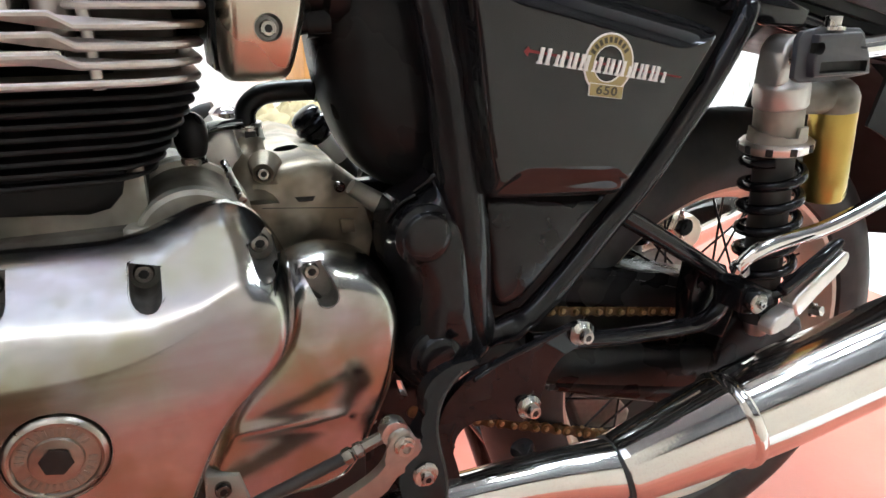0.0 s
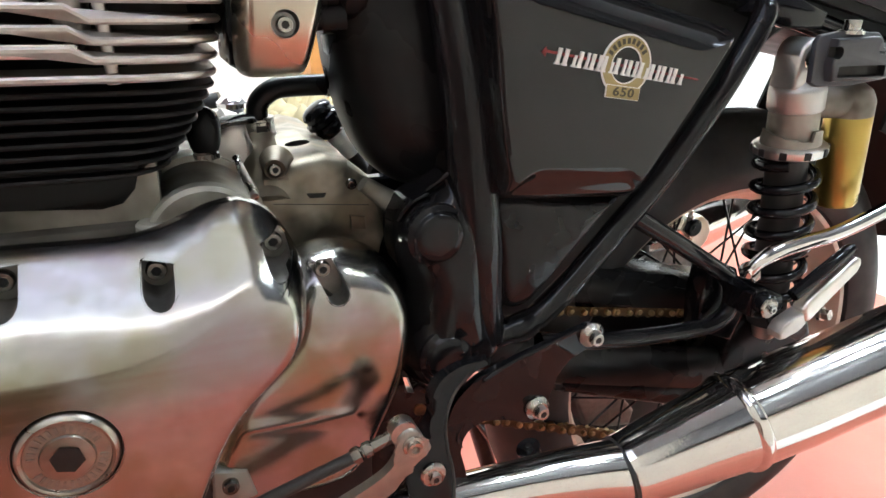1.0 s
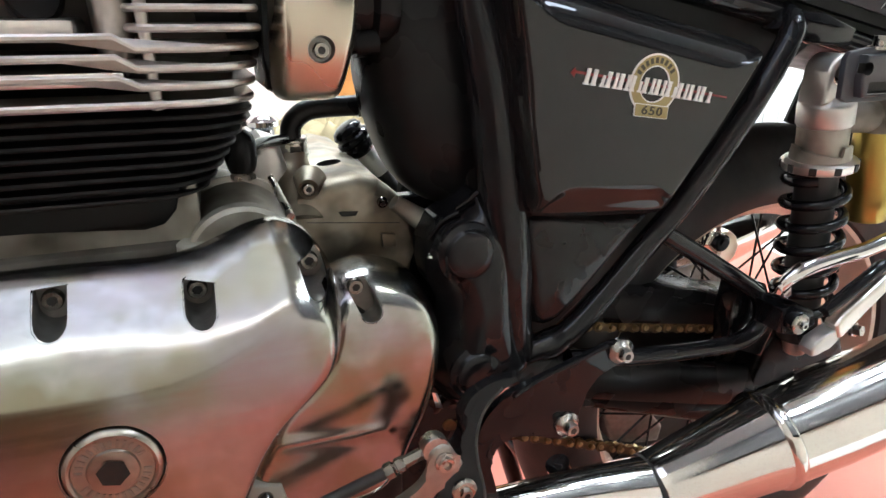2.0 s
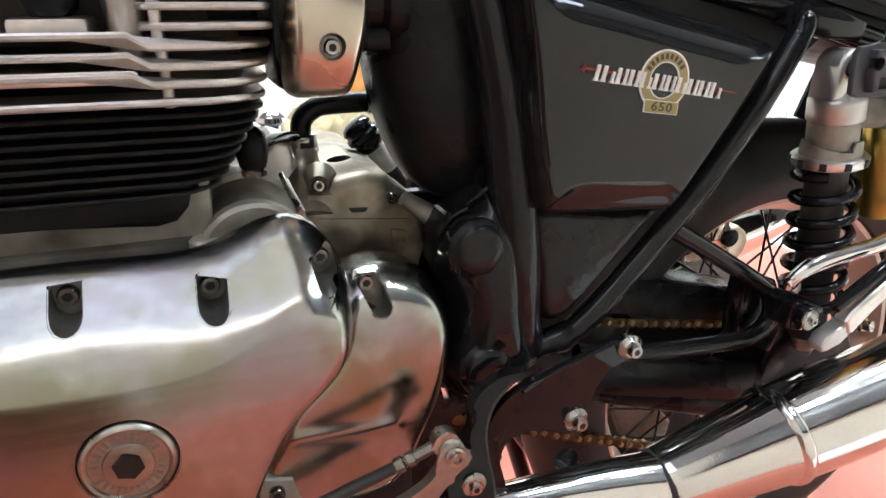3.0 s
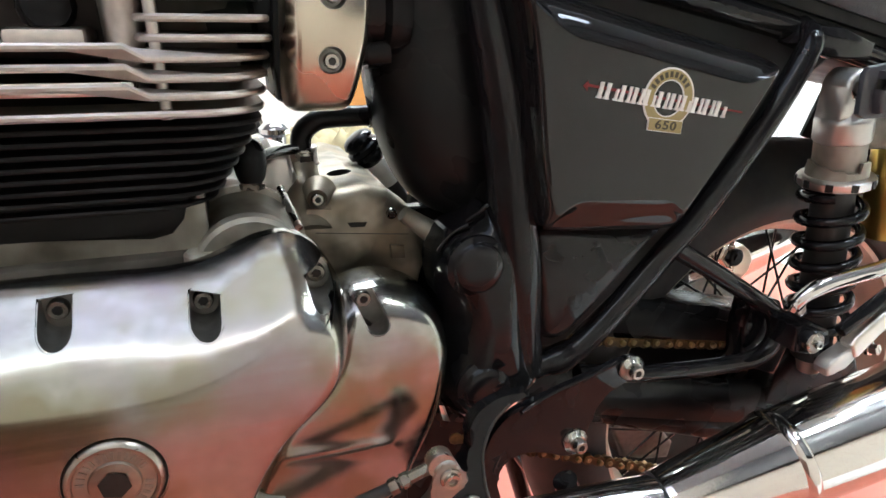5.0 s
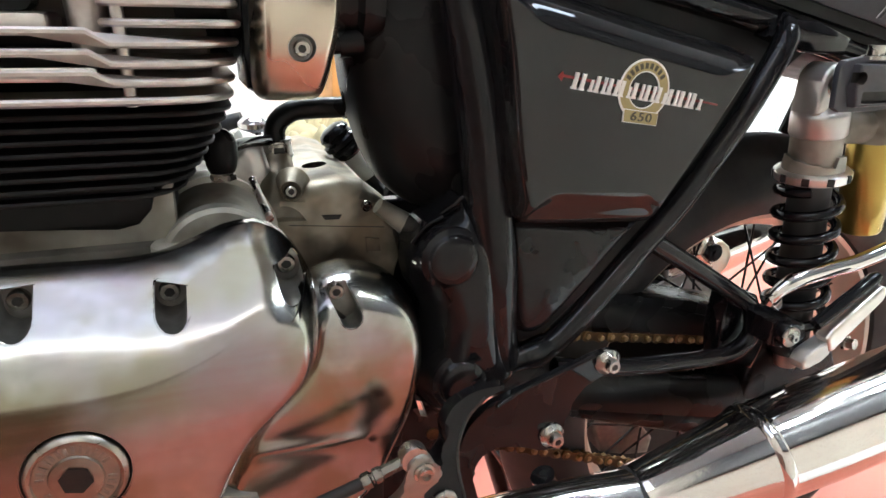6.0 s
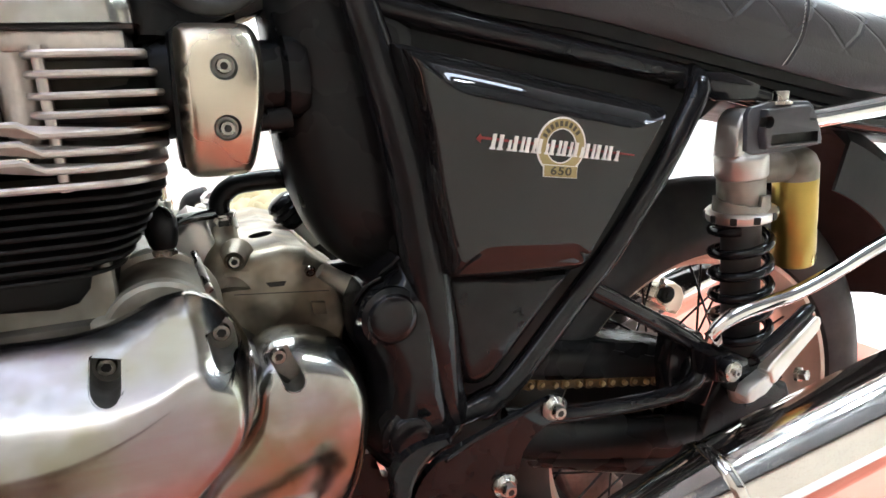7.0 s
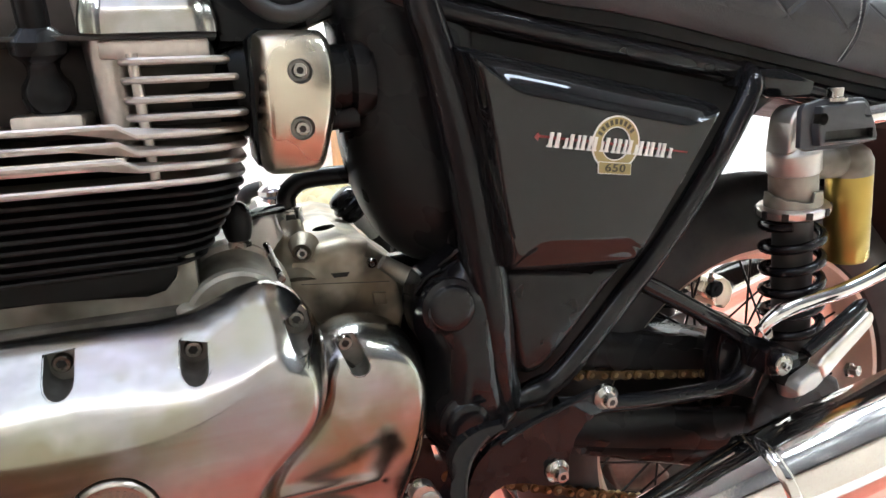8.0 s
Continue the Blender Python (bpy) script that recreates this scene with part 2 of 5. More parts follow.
def lathe(origin, axis, profile, seg=32, bm=None):
    """A turned body: profile of (distance along the axis, radius)."""
    bm = bm or bmesh.new()
    o, d = Vector(origin), Vector(axis).normalized()
    n = d.orthogonal().normalized()
    b = d.cross(n)
    rings = []
    for h, r in profile:
        if r < 1e-6:
            rings.append([bm.verts.new(o + d * h)])
        else:
            rings.append([bm.verts.new(o + d * h + r * (math.cos(2 * math.pi * k / seg) * n + math.sin(2 * math.pi * k / seg) * b)) for k in range(seg)])
    for p, q in zip(rings, rings[1:]):
        for k in range(seg):
            a = (k + 1) % seg
            if len(p) == 1 and len(q) > 1:
                bm.faces.new((p[0], q[a], q[k]))
            elif len(q) == 1 and len(p) > 1:
                bm.faces.new((p[k], p[a], q[0]))
            elif len(p) > 1:
                bm.faces.new((p[k], p[a], q[a], q[k]))
    for e, ring in ((0, rings[0]), (1, rings[-1])):
        if len(ring) > 1 and rings[0][0].co != rings[-1][0].co:
            bm.faces.new(ring)
    return bm


def plate(outline, y0, y1, bevel=0.002, seg=2, smooth=0, bm=None):
    """A flat piece: an outline in (x, z), from y0 (near) to y1."""
    bm = bm or bmesh.new()
    pts = [(p[0], p[1]) for p in (glide([(x, z, 0) for x, z in outline], smooth, True) if smooth else outline)]
    old = set(bm.verts)
    near = [bm.verts.new((x, y0, z)) for x, z in pts]
    far = [bm.verts.new((x, y1, z)) for x, z in pts]
    f = bm.faces.new(near)
    bm.faces.new(far[::-1])
    k = len(pts)
    for i in range(k):
        bm.faces.new((near[i], near[(i + 1) % k], far[(i + 1) % k], far[i]))
    if bevel:
        bmesh.ops.bevel(bm, geom=list(f.edges), offset=bevel, segments=seg, profile=0.5, affect="EDGES")
    return bm


def dome(outline, centre, y_back, y_front, n=4.0, rings=14, smooth=8, shape=None, lip=0.0, p=None):
    """A swelling cover over an outline in (x, z): a rounded rim and a gently bulging face."""
    bm = bmesh.new()
    pts = [Vector((p[0], p[1])) for p in glide([(x, z, 0) for x, z in outline], smooth, True)]
    c = Vector(centre)
    loops = []
    scales = [math.cos(math.pi / 2 * i / rings) ** 0.8 for i in range(rings)]
    if lip:
        loops.append([bm.verts.new((v0.x, y_back + lip, v0.y)) for v0 in pts])
    for s in scales:
        h = (1 - s ** n) ** (p or 1 / n)
        loops.append([])
        for v0 in pts:
            q = c + (v0 - c) * s
            y = y_back + (y_front - y_back) * h
            v = bm.verts.new((q.x, y, q.y))
            loops[-1].append(v)
    tip = bm.verts.new((c.x, y_front, c.y))
    k = len(pts)
    for a, b in zip(loops, loops[1:]):
        for i in range(k):
            bm.faces.new((a[i], a[(i + 1) % k], b[(i + 1) % k], b[i]))
    for i in range(k):
        bm.faces.new((loops[-1][i], loops[-1][(i + 1) % k], tip))
    bm.faces.new(loops[0][::-1])
    if shape:
        for v in bm.verts:
            v.co = shape(v.co)
    return bm


def swell(outline, centre, y_back, y_front, radius, rings=30, smooth=8, lip=0.0, bulge=0.0, power=2.0, root=None, shape=None, blend=10):
    """A cast cover over an outline in (x, z): flat in the middle and rolling off to its rim.
    radius(nx, nz) is the width of the roll for an outward direction of the rim."""
    pts = np.array([(p.x, p.y) for p in glide([(x, z, 0) for x, z in outline], smooth, True)])
    fine = np.array([(p.x, p.y) for p in glide([(x, z, 0) for x, z in outline], smooth * 4, True)])
    step = np.roll(fine, -1, 0) - np.roll(fine, 1, 0)
    ds = np.linalg.norm(step, axis=1) / 2
    area = np.sum(fine[:, 0] * np.roll(fine[:, 1], -1) - fine[:, 1] * np.roll(fine[:, 0], -1))
    nrm = np.stack((step[:, 1], -step[:, 0]), 1) / (2 * ds[:, None]) * (1 if area > 0 else -1)
    rad = np.array([radius(a, b) for a, b in nrm])
    c = np.array(centre)
    k = 10
    whole = math.sqrt(math.pi) * math.gamma((k - 1) / 2) / math.gamma(k / 2)
    bm = bmesh.new()
    loops = []
    if lip:
        loops.append([bm.verts.new((x, y_back + lip, z)) for x, z in pts])
    for i in range(rings + 1):
        sc = 1 - (i / rings) ** 1.7
        q = c + (pts - c) * max(sc, 0.0)
        if i == rings:
            q = q[:1]
        gap = np.maximum(np.linalg.norm(q[:, None, :] - fine[None], axis=2), 1e-6)
        near = gap.min(1)
        wt = ds[None] * gap ** -k
        soft = (wt.sum(1) / whole) ** (-1 / (k - 1))
        t = np.clip((near - 0.002) / 0.004, 0, 1)
        d = near * (1 - t) + soft * t
        if i == 0:
            d = d * 0
        wide = ds[None] * gap ** -blend
        R = (wide * rad[None]).sum(1) / wide.sum(1)
        u = np.clip(d / R, 0, 1)
        h = (1 - (1 - u) ** power) ** (root or 1 / power)
        y = y_back + (y_front - y_back) * h - bulge * h * (1 - sc ** 2)
        loops.append([bm.verts.new((a, b, e)) for (a, e), b in zip(q, y)])
    n = len(pts)
    tip = loops.pop()[0]
    for a, b in zip(loops, loops[1:]):
        for j in range(n):
            bm.faces.new((a[j], a[(j + 1) % n], b[(j + 1) % n], b[j]))
    for j in range(n):
        bm.faces.new((loops[-1][j], loops[-1][(j + 1) % n], tip))
    bm.faces.new(loops[0][::-1])
    if shape:
        for v in bm.verts:
            v.co = shape(v.co)
    return bm


def box(x0, x1, y0, y1, z0, z1, bevel=0.0, seg=2, bm=None):
    bm = bm or bmesh.new()
    r = bmesh.ops.create_cube(bm, size=1.0, matrix=Matrix.LocRotScale(((x0 + x1) / 2, (y0 + y1) / 2, (z0 + z1) / 2), None, (x1 - x0, y1 - y0, z1 - z0)))
    if bevel:
        es = list({e for v in r["verts"] for e in v.link_edges})
        bmesh.ops.bevel(bm, geom=es, offset=bevel, segments=seg, profile=0.5, affect="EDGES")
    return bm


def carve(bm, cutters, rim=0.0, inner=1):
    """The body with the cutters' shapes taken out of it."""
    finish(bm)
    tmp = bpy.data.meshes.new("tmp")
    bm.to_mesh(tmp)
    bm.free()
    body = new("tmp", tmp)
    tools = []
    for c in cutters:
        finish(c)
        for f in c.faces:
            f.material_index = 1
        me = bpy.data.meshes.new("tool")
        c.to_mesh(me)
        c.free()
        t = new("tool", me)
        tools.append(t)
        mod = body.modifiers.new("cut", "BOOLEAN")
        mod.operation, mod.object, mod.solver = "DIFFERENCE", t, "EXACT"
    out = bmesh.new()
    deps = bpy.context.evaluated_depsgraph_get()
    ev = body.evaluated_get(deps)
    me = ev.to_mesh()
    out.from_mesh(me)
    ev.to_mesh_clear()
    if rim:
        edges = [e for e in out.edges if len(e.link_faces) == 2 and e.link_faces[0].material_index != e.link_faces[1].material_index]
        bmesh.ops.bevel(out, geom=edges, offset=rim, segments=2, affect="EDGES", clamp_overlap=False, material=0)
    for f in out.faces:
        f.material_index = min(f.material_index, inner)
    for o in (body, *tools):
        d = o.data
        bpy.data.objects.remove(o)
        bpy.data.meshes.remove(d)
    return out


def slot(x, z, w, length, y0, y1, lean=0.0):
    """A cutter: a slot, square above and round below."""
    r = w / 2
    pts = [(-r, 0.010), (r, 0.010)] + [(r * math.cos(a), -length + 0.010 + r * math.sin(a)) for a in [-math.pi * k / 8 for k in range(9)]]
    ca, sa = math.cos(radians(lean)), math.sin(radians(lean))
    return plate([(x + ca * p - sa * q, z + sa * p + ca * q) for p, q in pts], y0, y1, 0)


def socket_screw(r=0.0065, h=0.006):
    """A round-headed screw with a hexagonal socket; its axis is +z."""
    bm = lathe((0, 0, 0), (0, 0, 1), [(0, r), (h * 0.75, r), (h, r * 0.86), (h, r * 0.5)], 20)
    bm.faces.ensure_lookup_table()
    top = [f for f in bm.faces if len(f.verts) == 20 and f.calc_center_median().z > h * 0.9]
    bmesh.ops.delete(bm, geom=top, context="FACES_ONLY")
    old = set(bm.faces)
    lathe((0, 0, 0), (0, 0, 1), [(h, r * 0.5), (h * 0.4, r * 0.45), (h * 0.35, 0)], 6, bm)
    for f in set(bm.faces) - old:
        f.material_index = 1
    return bm


NEAR = Matrix.Rotation(radians(90), 4, "X")          # turns a part's +z towards the near side (-y)


def at(x, y, z, turn=0.0, up=0.0, s=1.0):
    return Matrix.Translation((x, y, z)) @ Matrix.Rotation(radians(turn), 4, "Z") @ Matrix.Rotation(radians(up), 4, "X") @ NEAR @ Matrix.Scale(s, 4)

# ---------------------------------------------------------------- the room
def slab(name, x0, x1, y0, y1, z0, z1, mat, label):
    ob = part(name, box(x0, x1, y0, y1, z0, z1), mat)
    return tagged(ob, label, name.split("_")[0], kind="structure")


slab("floor", -3.2, 4.2, -0.70, 2.9, -0.14, -0.012, WHITE_FLOOR, "white painted workshop floor beyond the red area")
red = part("platform", box(-2.6, 1.79, -0.498, 2.0, -0.0118, 0.0, 0.003), FLOOR)
tagged(red, "red painted floor area under the motorcycle", "floor", kind="structure")
slab("wall_far", -3.2, 4.2, 2.7, 2.9, 0.0, 2.5, WALL, "plain cream painted workshop wall")
slab("wall_near", -3.2, 4.2, -0.70, -0.50, 0.0, 2.5, BEIGE, "plain taupe painted workshop wall")
slab("wall_front", -3.2, -3.0, -0.50, 2.7, 0.0, 2.5, WALL, "plain cream painted workshop wall")
slab("wall_rear", 4.0, 4.2, -0.50, 2.7, 0.0, 2.5, WALL, "plain cream painted workshop wall")
slab("ceiling", -3.2, 4.2, -0.70, 2.9, 2.5, 2.6, CEILING, "plain white workshop ceiling")


def ceiling_lamp(x, y, lx, ly, mat):
    e = new("ceiling_lamp")
    e.location = (x, y, 2.5)
    tagged(e, "long white out-of-view ceiling light with a glowing diffuser", "lamp", "workshop ceiling lights")
    part("housing", box(x - lx / 2 - 0.02, x + lx / 2 + 0.02, y - ly / 2 - 0.02, y + ly / 2 + 0.02, 2.44, 2.497, 0.008), BOARD, e)
    part("diffuser", box(x - lx / 2, x + lx / 2, y - ly / 2, y + ly / 2, 2.425, 2.442, 0.004), mat, e)
    return e


ceiling_lamp(-1.00, 0.42, 2.24, 1.56, SKYPANEL)
ceiling_lamp(-0.90, -0.415, 2.04, 0.10, STRIP)
ceiling_lamp(1.02, -0.02, 0.22, 0.28, LAMP)
ceiling_lamp(1.50, -0.10, 0.10, 0.25, LAMP)
# Added fill, out of view: a cool sheen for the side panel's shoulder.
ceiling_lamp(1.52, 0.42, 0.60, 0.30, SHOULDER_FILL)
# Two more added fills, out of view, to brighten the far wall.
ceiling_lamp(0.3, 1.75, 1.2, 0.25, FAR_FILL)
ceiling_lamp(2.5, 1.5, 1.2, 0.30, FAR_FILL)

# Added behind the camera: a dark mass for the silencer's upper half to reflect.
hung = new("unseen_wall_cabinet")
hung.location = (1.51, -0.44, 0.98)
tagged(hung, "unseen dark grey cabinet added to darken the silencer's reflections", "cabinet")
part("carcass", box(0.42, 2.60, -0.498, -0.39, 0.98, 2.40, 0.004), DOOR, hung)
for i in range(5):
    part("cabinet_door", box(0.43 + 0.434 * i, 0.855 + 0.434 * i, -0.388, -0.372, 0.99, 2.39, 0.003), DOOR, hung)
    part("handle", tube([(0.81 + 0.434 * i, -0.372, 1.06), (0.81 + 0.434 * i, -0.345, 1.07), (0.81 + 0.434 * i, -0.345, 1.17), (0.81 + 0.434 * i, -0.372, 1.18)], 0.005, 8, 2), STEEL, hung)

# Added out of view so the engine cover's lower left reflects dark brown.
bench = new("unseen_low_cabinet")
bench.location = (-1.20, -0.44, 0.0)
tagged(bench, "unseen low brown cabinet added to darken the engine cover's reflection", "cabinet")
part("carcass", box(-2.20, -0.20, -0.498, -0.40, 0.0, 0.66, 0.004), BROWN_WOOD, bench)
for i in range(4):
    part("cabinet_door", box(-2.19 + 0.497 * i, -1.70 + 0.497 * i, -0.398, -0.382, 0.05, 0.65, 0.003), BROWN_WOOD, bench)

shutter = part("door_1", box(2.35, 3.35, 2.672, 2.698, -0.012, 1.95, 0.004), WALL)
tagged(shutter, "white boarded door in the far wall", "door", kind="structure")
SLAT = keep("slat", box(-0.042, 0.042, -0.012, 0.0, 0.02, 1.93, 0.004), BOARD)
for i in range(10):
    shared("slat", SLAT, shutter, Matrix.Translation((2.40 + 0.1 * i, 2.671, 0)))

# ---------------------------------------------------------------- the motorcycle
bike = new("motorcycle")
bike.location = BASE
tagged(bike, "black and polished silver parallel-twin motorcycle on a red floor", "motorcycle")

SCREW = keep("screw", socket_screw(), SCREW_STEEL)
BOLT = keep("bolt", socket_screw(0.0075, 0.011), STEEL)


# engine: the polished covers
alt_outline = [(-0.225, 0.57), (-0.20, 0.610), (-0.15, 0.6145), (-0.102, 0.615), (-0.071, 0.614), (-0.042, 0.6135), (-0.02, 0.617), (-0.001, 0.624), (0.018, 0.631), (0.036, 0.6325), (0.051, 0.626),
               (0.0625, 0.612), (0.0715, 0.592), (0.0745, 0.570), (0.0725, 0.549), (0.063, 0.530), (0.046, 0.513), (0.031, 0.499), (0.018, 0.479), (0.007, 0.456), (-0.003, 0.434), (-0.012, 0.415),
               (-0.025, 0.39), (-0.05, 0.37), (-0.12, 0.36), (-0.19, 0.39), (-0.228, 0.47)]
body = swell(alt_outline, (-0.079, 0.509), 0.454, 0.3905, lambda nx, nz: 0.019 + 0.055 * max(0.0, nz) ** 1.6, rings=40, lip=0.010, bulge=0.003, power=2.0, root=0.9, blend=4)
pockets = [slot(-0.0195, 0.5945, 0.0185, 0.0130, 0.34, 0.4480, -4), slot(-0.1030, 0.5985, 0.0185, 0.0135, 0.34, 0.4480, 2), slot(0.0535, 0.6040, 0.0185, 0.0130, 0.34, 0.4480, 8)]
# Cut faces take the painted shade colour; the bevelled rims stay bright cover metal.
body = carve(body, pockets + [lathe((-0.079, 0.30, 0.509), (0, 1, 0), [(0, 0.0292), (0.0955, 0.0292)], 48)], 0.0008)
alt = part("alternator_cover", body, POLISHED, bike, "polished aluminium engine side cover with light tarnish", 30)
for x, y, z in ((-0.0202, 0.4477, 0.5945), (-0.1035, 0.4477, 0.5995), (0.0535, 0.4477, 0.6050)):
    shared("screw", SCREW, alt, at(x, y, z))
CX, CZ = -0.079, 0.509
cap = part("filler_cap", lathe((CX, 0.398, CZ), (0, -1, 0), [(0, 0.028), (0.010, 0.028), (0.0125, 0.027), (0.014, 0.025), (0.0135, 0.0235), (0.0120, 0.0228), (0.0120, 0.0150), (0.0135, 0.0142), (0.0140, 0.0092)], 48), CAP_METAL, alt, "round satin metal inspection cap with hexagon socket")
part("hexagon_socket", lathe((CX, 0.3838, CZ), (0, -1, 0), [(-0.006, 0.0), (-0.006, 0.0080), (0.0004, 0.0088), (0.0006, 0.0094)], 6), SOCKET, alt)
# worn lettering on the cap, as plain bars
for i in range(30):
    a = radians(12 * i + 4)
    if i in (0, 1, 15, 16):
        continue
    ring = plate([(-0.0009, -0.0024), (0.0009, -0.0024), (0.0009, 0.0024), (-0.0009, 0.0024)], -0.0004, 0.0004, 0)
    bmesh.ops.transform(ring, matrix=Matrix.Translation((CX + 0.0188 * math.cos(a), 0.3858, CZ + 0.0188 * math.sin(a))) @ Matrix.Rotation(math.pi / 2 - a, 4, "Y"), verts=ring.verts)
    part("letter_bar", ring, WORN, alt)

spr_outline = [(0.070, 0.550), (0.084, 0.565), (0.107, 0.571), (0.125, 0.568), (0.144, 0.560), (0.157, 0.548), (0.166, 0.530), (0.170, 0.508), (0.168, 0.475), (0.161, 0.448), (0.152, 0.426), (0.143, 0.407), (0.134, 0.387),
               (0.123, 0.372), (0.112, 0.363), (0.092, 0.357), (0.062, 0.357), (0.037, 0.358), (0.010, 0.363), (-0.009, 0.380), (-0.007, 0.408), (0.001, 0.434), (0.011, 0.460), (0.027, 0.486), (0.050, 0.508), (0.064, 0.528)]


def ribbed(c):
    """A faint raised rib crossing the lower half of the cover."""
    x0, z0, x1, z1 = 0.030, 0.441, 0.112, 0.437
    d = Vector((x1 - x0, z1 - z0))
    t = max(0.0, min(1.0, ((c.x - x0) * d.x + (c.z - z0) * d.y) / d.length_squared))
    dist = math.hypot(c.x - x0 - d.x * t, c.z - z0 - d.y * t)
    return Vector((c.x, c.y - 0.0012 * math.exp(-(dist / 0.0065) ** 2) * (1 if c.y < 0.50 else 0), c.z))


body = swell(spr_outline, (0.092, 0.450), 0.522, 0.4735, lambda nx, nz: 0.018 + 0.016 * max(0.0, nz) ** 1.5, rings=44, smooth=10, lip=0.012, bulge=0.003, power=2.3, shape=ribbed)
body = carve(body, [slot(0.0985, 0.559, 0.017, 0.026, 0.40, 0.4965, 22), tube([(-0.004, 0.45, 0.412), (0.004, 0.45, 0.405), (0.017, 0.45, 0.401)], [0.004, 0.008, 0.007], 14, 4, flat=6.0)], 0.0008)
spr = part("sprocket_cover", body, POLISHED, bike, "polished aluminium front sprocket cover", 30)
shared("screw", SCREW, spr, at(0.0965, 0.4955, 0.560))

# engine: castings behind the covers
part("crankcase", plate([(-0.24, 0.43), (0.05, 0.43), (0.11, 0.53), (0.04, 0.60), (-0.01, 0.612), (-0.23, 0.612)], 0.488, 0.80, 0.006), SHADED_CAST, bike, "stained grey cast aluminium crankcase, darkened for shade")
gear_body = plate([(0.03, 0.5), (0.052, 0.60), (0.068, 0.614), (0.084, 0.6255), (0.120, 0.6300), (0.142, 0.6240), (0.163, 0.603), (0.180, 0.590), (0.172, 0.555), (0.165, 0.50)], 0.570, 0.80, 0.014, 4)
gear_body = carve(gear_body, [lathe((0.110, 0.640, 0.620), (0, 0, 1), [(0, 0.0118), (0.05, 0.0118)], 32)])
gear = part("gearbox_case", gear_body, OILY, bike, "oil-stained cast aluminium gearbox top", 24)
gear.data.materials[1] = SOCKET
starter = part("starter_housing", lathe((0.015, 0.50, 0.594), (0, 1, 0), [(-0.014, 0.0), (-0.014, 0.038), (-0.011, 0.041), (0.002, 0.041), (0.004, 0.0398), (0.0045, 0.0370), (0.010, 0.0368), (0.048, 0.0405), (0.054, 0.044), (0.0555, 0.0485), (0.0625, 0.0485), (0.064, 0.044), (0.12, 0.040)], 48), CAST, bike, "round cast aluminium housing behind the engine cover")
part("flange_stud", tube([(0.0515, 0.503, 0.6195), (0.0455, 0.557, 0.6375)], 0.0032, 10, 1), STEEL, starter)
part("silver_lug", plate([(0.022, 0.60), (0.033, 0.6425), (0.037, 0.653), (0.0466, 0.6607), (0.060, 0.6555), (0.067, 0.63), (0.067, 0.59)], 0.60, 0.665, 0.007, 3), MATTE, bike)
part("deck_boss", lathe((-0.018, 0.49, 0.605), (0, 0, 1), [(0, 0.013), (0.006, 0.013), (0.008, 0.011)], 20), CAST, bike)
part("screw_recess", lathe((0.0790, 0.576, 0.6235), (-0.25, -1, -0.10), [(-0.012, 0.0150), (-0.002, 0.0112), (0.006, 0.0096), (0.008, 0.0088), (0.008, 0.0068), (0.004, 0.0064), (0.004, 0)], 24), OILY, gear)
shared("screw", SCREW, gear, at(0.0768, 0.5690, 0.6226, 0, -8, s=0.80))
shared("screw", SCREW, gear, at(0.1415, 0.568, 0.606, 0, 20, s=0.75))
# A flat dark plate paints the shade of a recess that is not cut.
part("recess_shade", plate([(0.102, 0.5995), (0.120, 0.5985), (0.1175, 0.5945), (0.105, 0.5950)], 0.5690, 0.5705, 0.0004, 1), SOCKET, gear)
part("seam", plate([(0.074, 0.5930), (0.158, 0.5840), (0.158, 0.5834), (0.074, 0.5924)], 0.5694, 0.5706, 0), SOCKET, gear)
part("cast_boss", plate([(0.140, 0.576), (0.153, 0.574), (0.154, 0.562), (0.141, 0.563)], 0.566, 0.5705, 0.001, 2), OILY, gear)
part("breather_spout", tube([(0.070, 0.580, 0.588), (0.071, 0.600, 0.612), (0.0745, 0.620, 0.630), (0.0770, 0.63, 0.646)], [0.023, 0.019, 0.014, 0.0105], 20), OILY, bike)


part("crankcase_deck", plate([(-0.22, 0.600), (-0.012, 0.600), (-0.012, 0.655), (-0.020, 0.655), (-0.024, 0.640), (-0.22, 0.640)], 0.499, 0.80, 0.004), CAST, bike, "grey cast deck under the cylinder")
body = plate([(0.10, 0.60), (0.26, 0.60), (0.26, 0.22), (0.215, 0.22), (0.210, 0.236), (0.185, 0.236), (0.175, 0.22), (0.10, 0.22)], 0.600, 0.614, 0.002, 1)
body = carve(body, [plate(o, 0.58, 0.64, 0) for o in ([(0.192, 0.412), (0.184, 0.396), (0.186, 0.390), (0.202, 0.387)], [(0.200, 0.378), (0.206, 0.376), (0.213, 0.355), (0.205, 0.358)], [(0.163, 0.3335), (0.170, 0.340), (0.177, 0.332), (0.168, 0.325)])])
part("rear_mount", body, FRAME, bike, "black frame casting behind the gearbox")

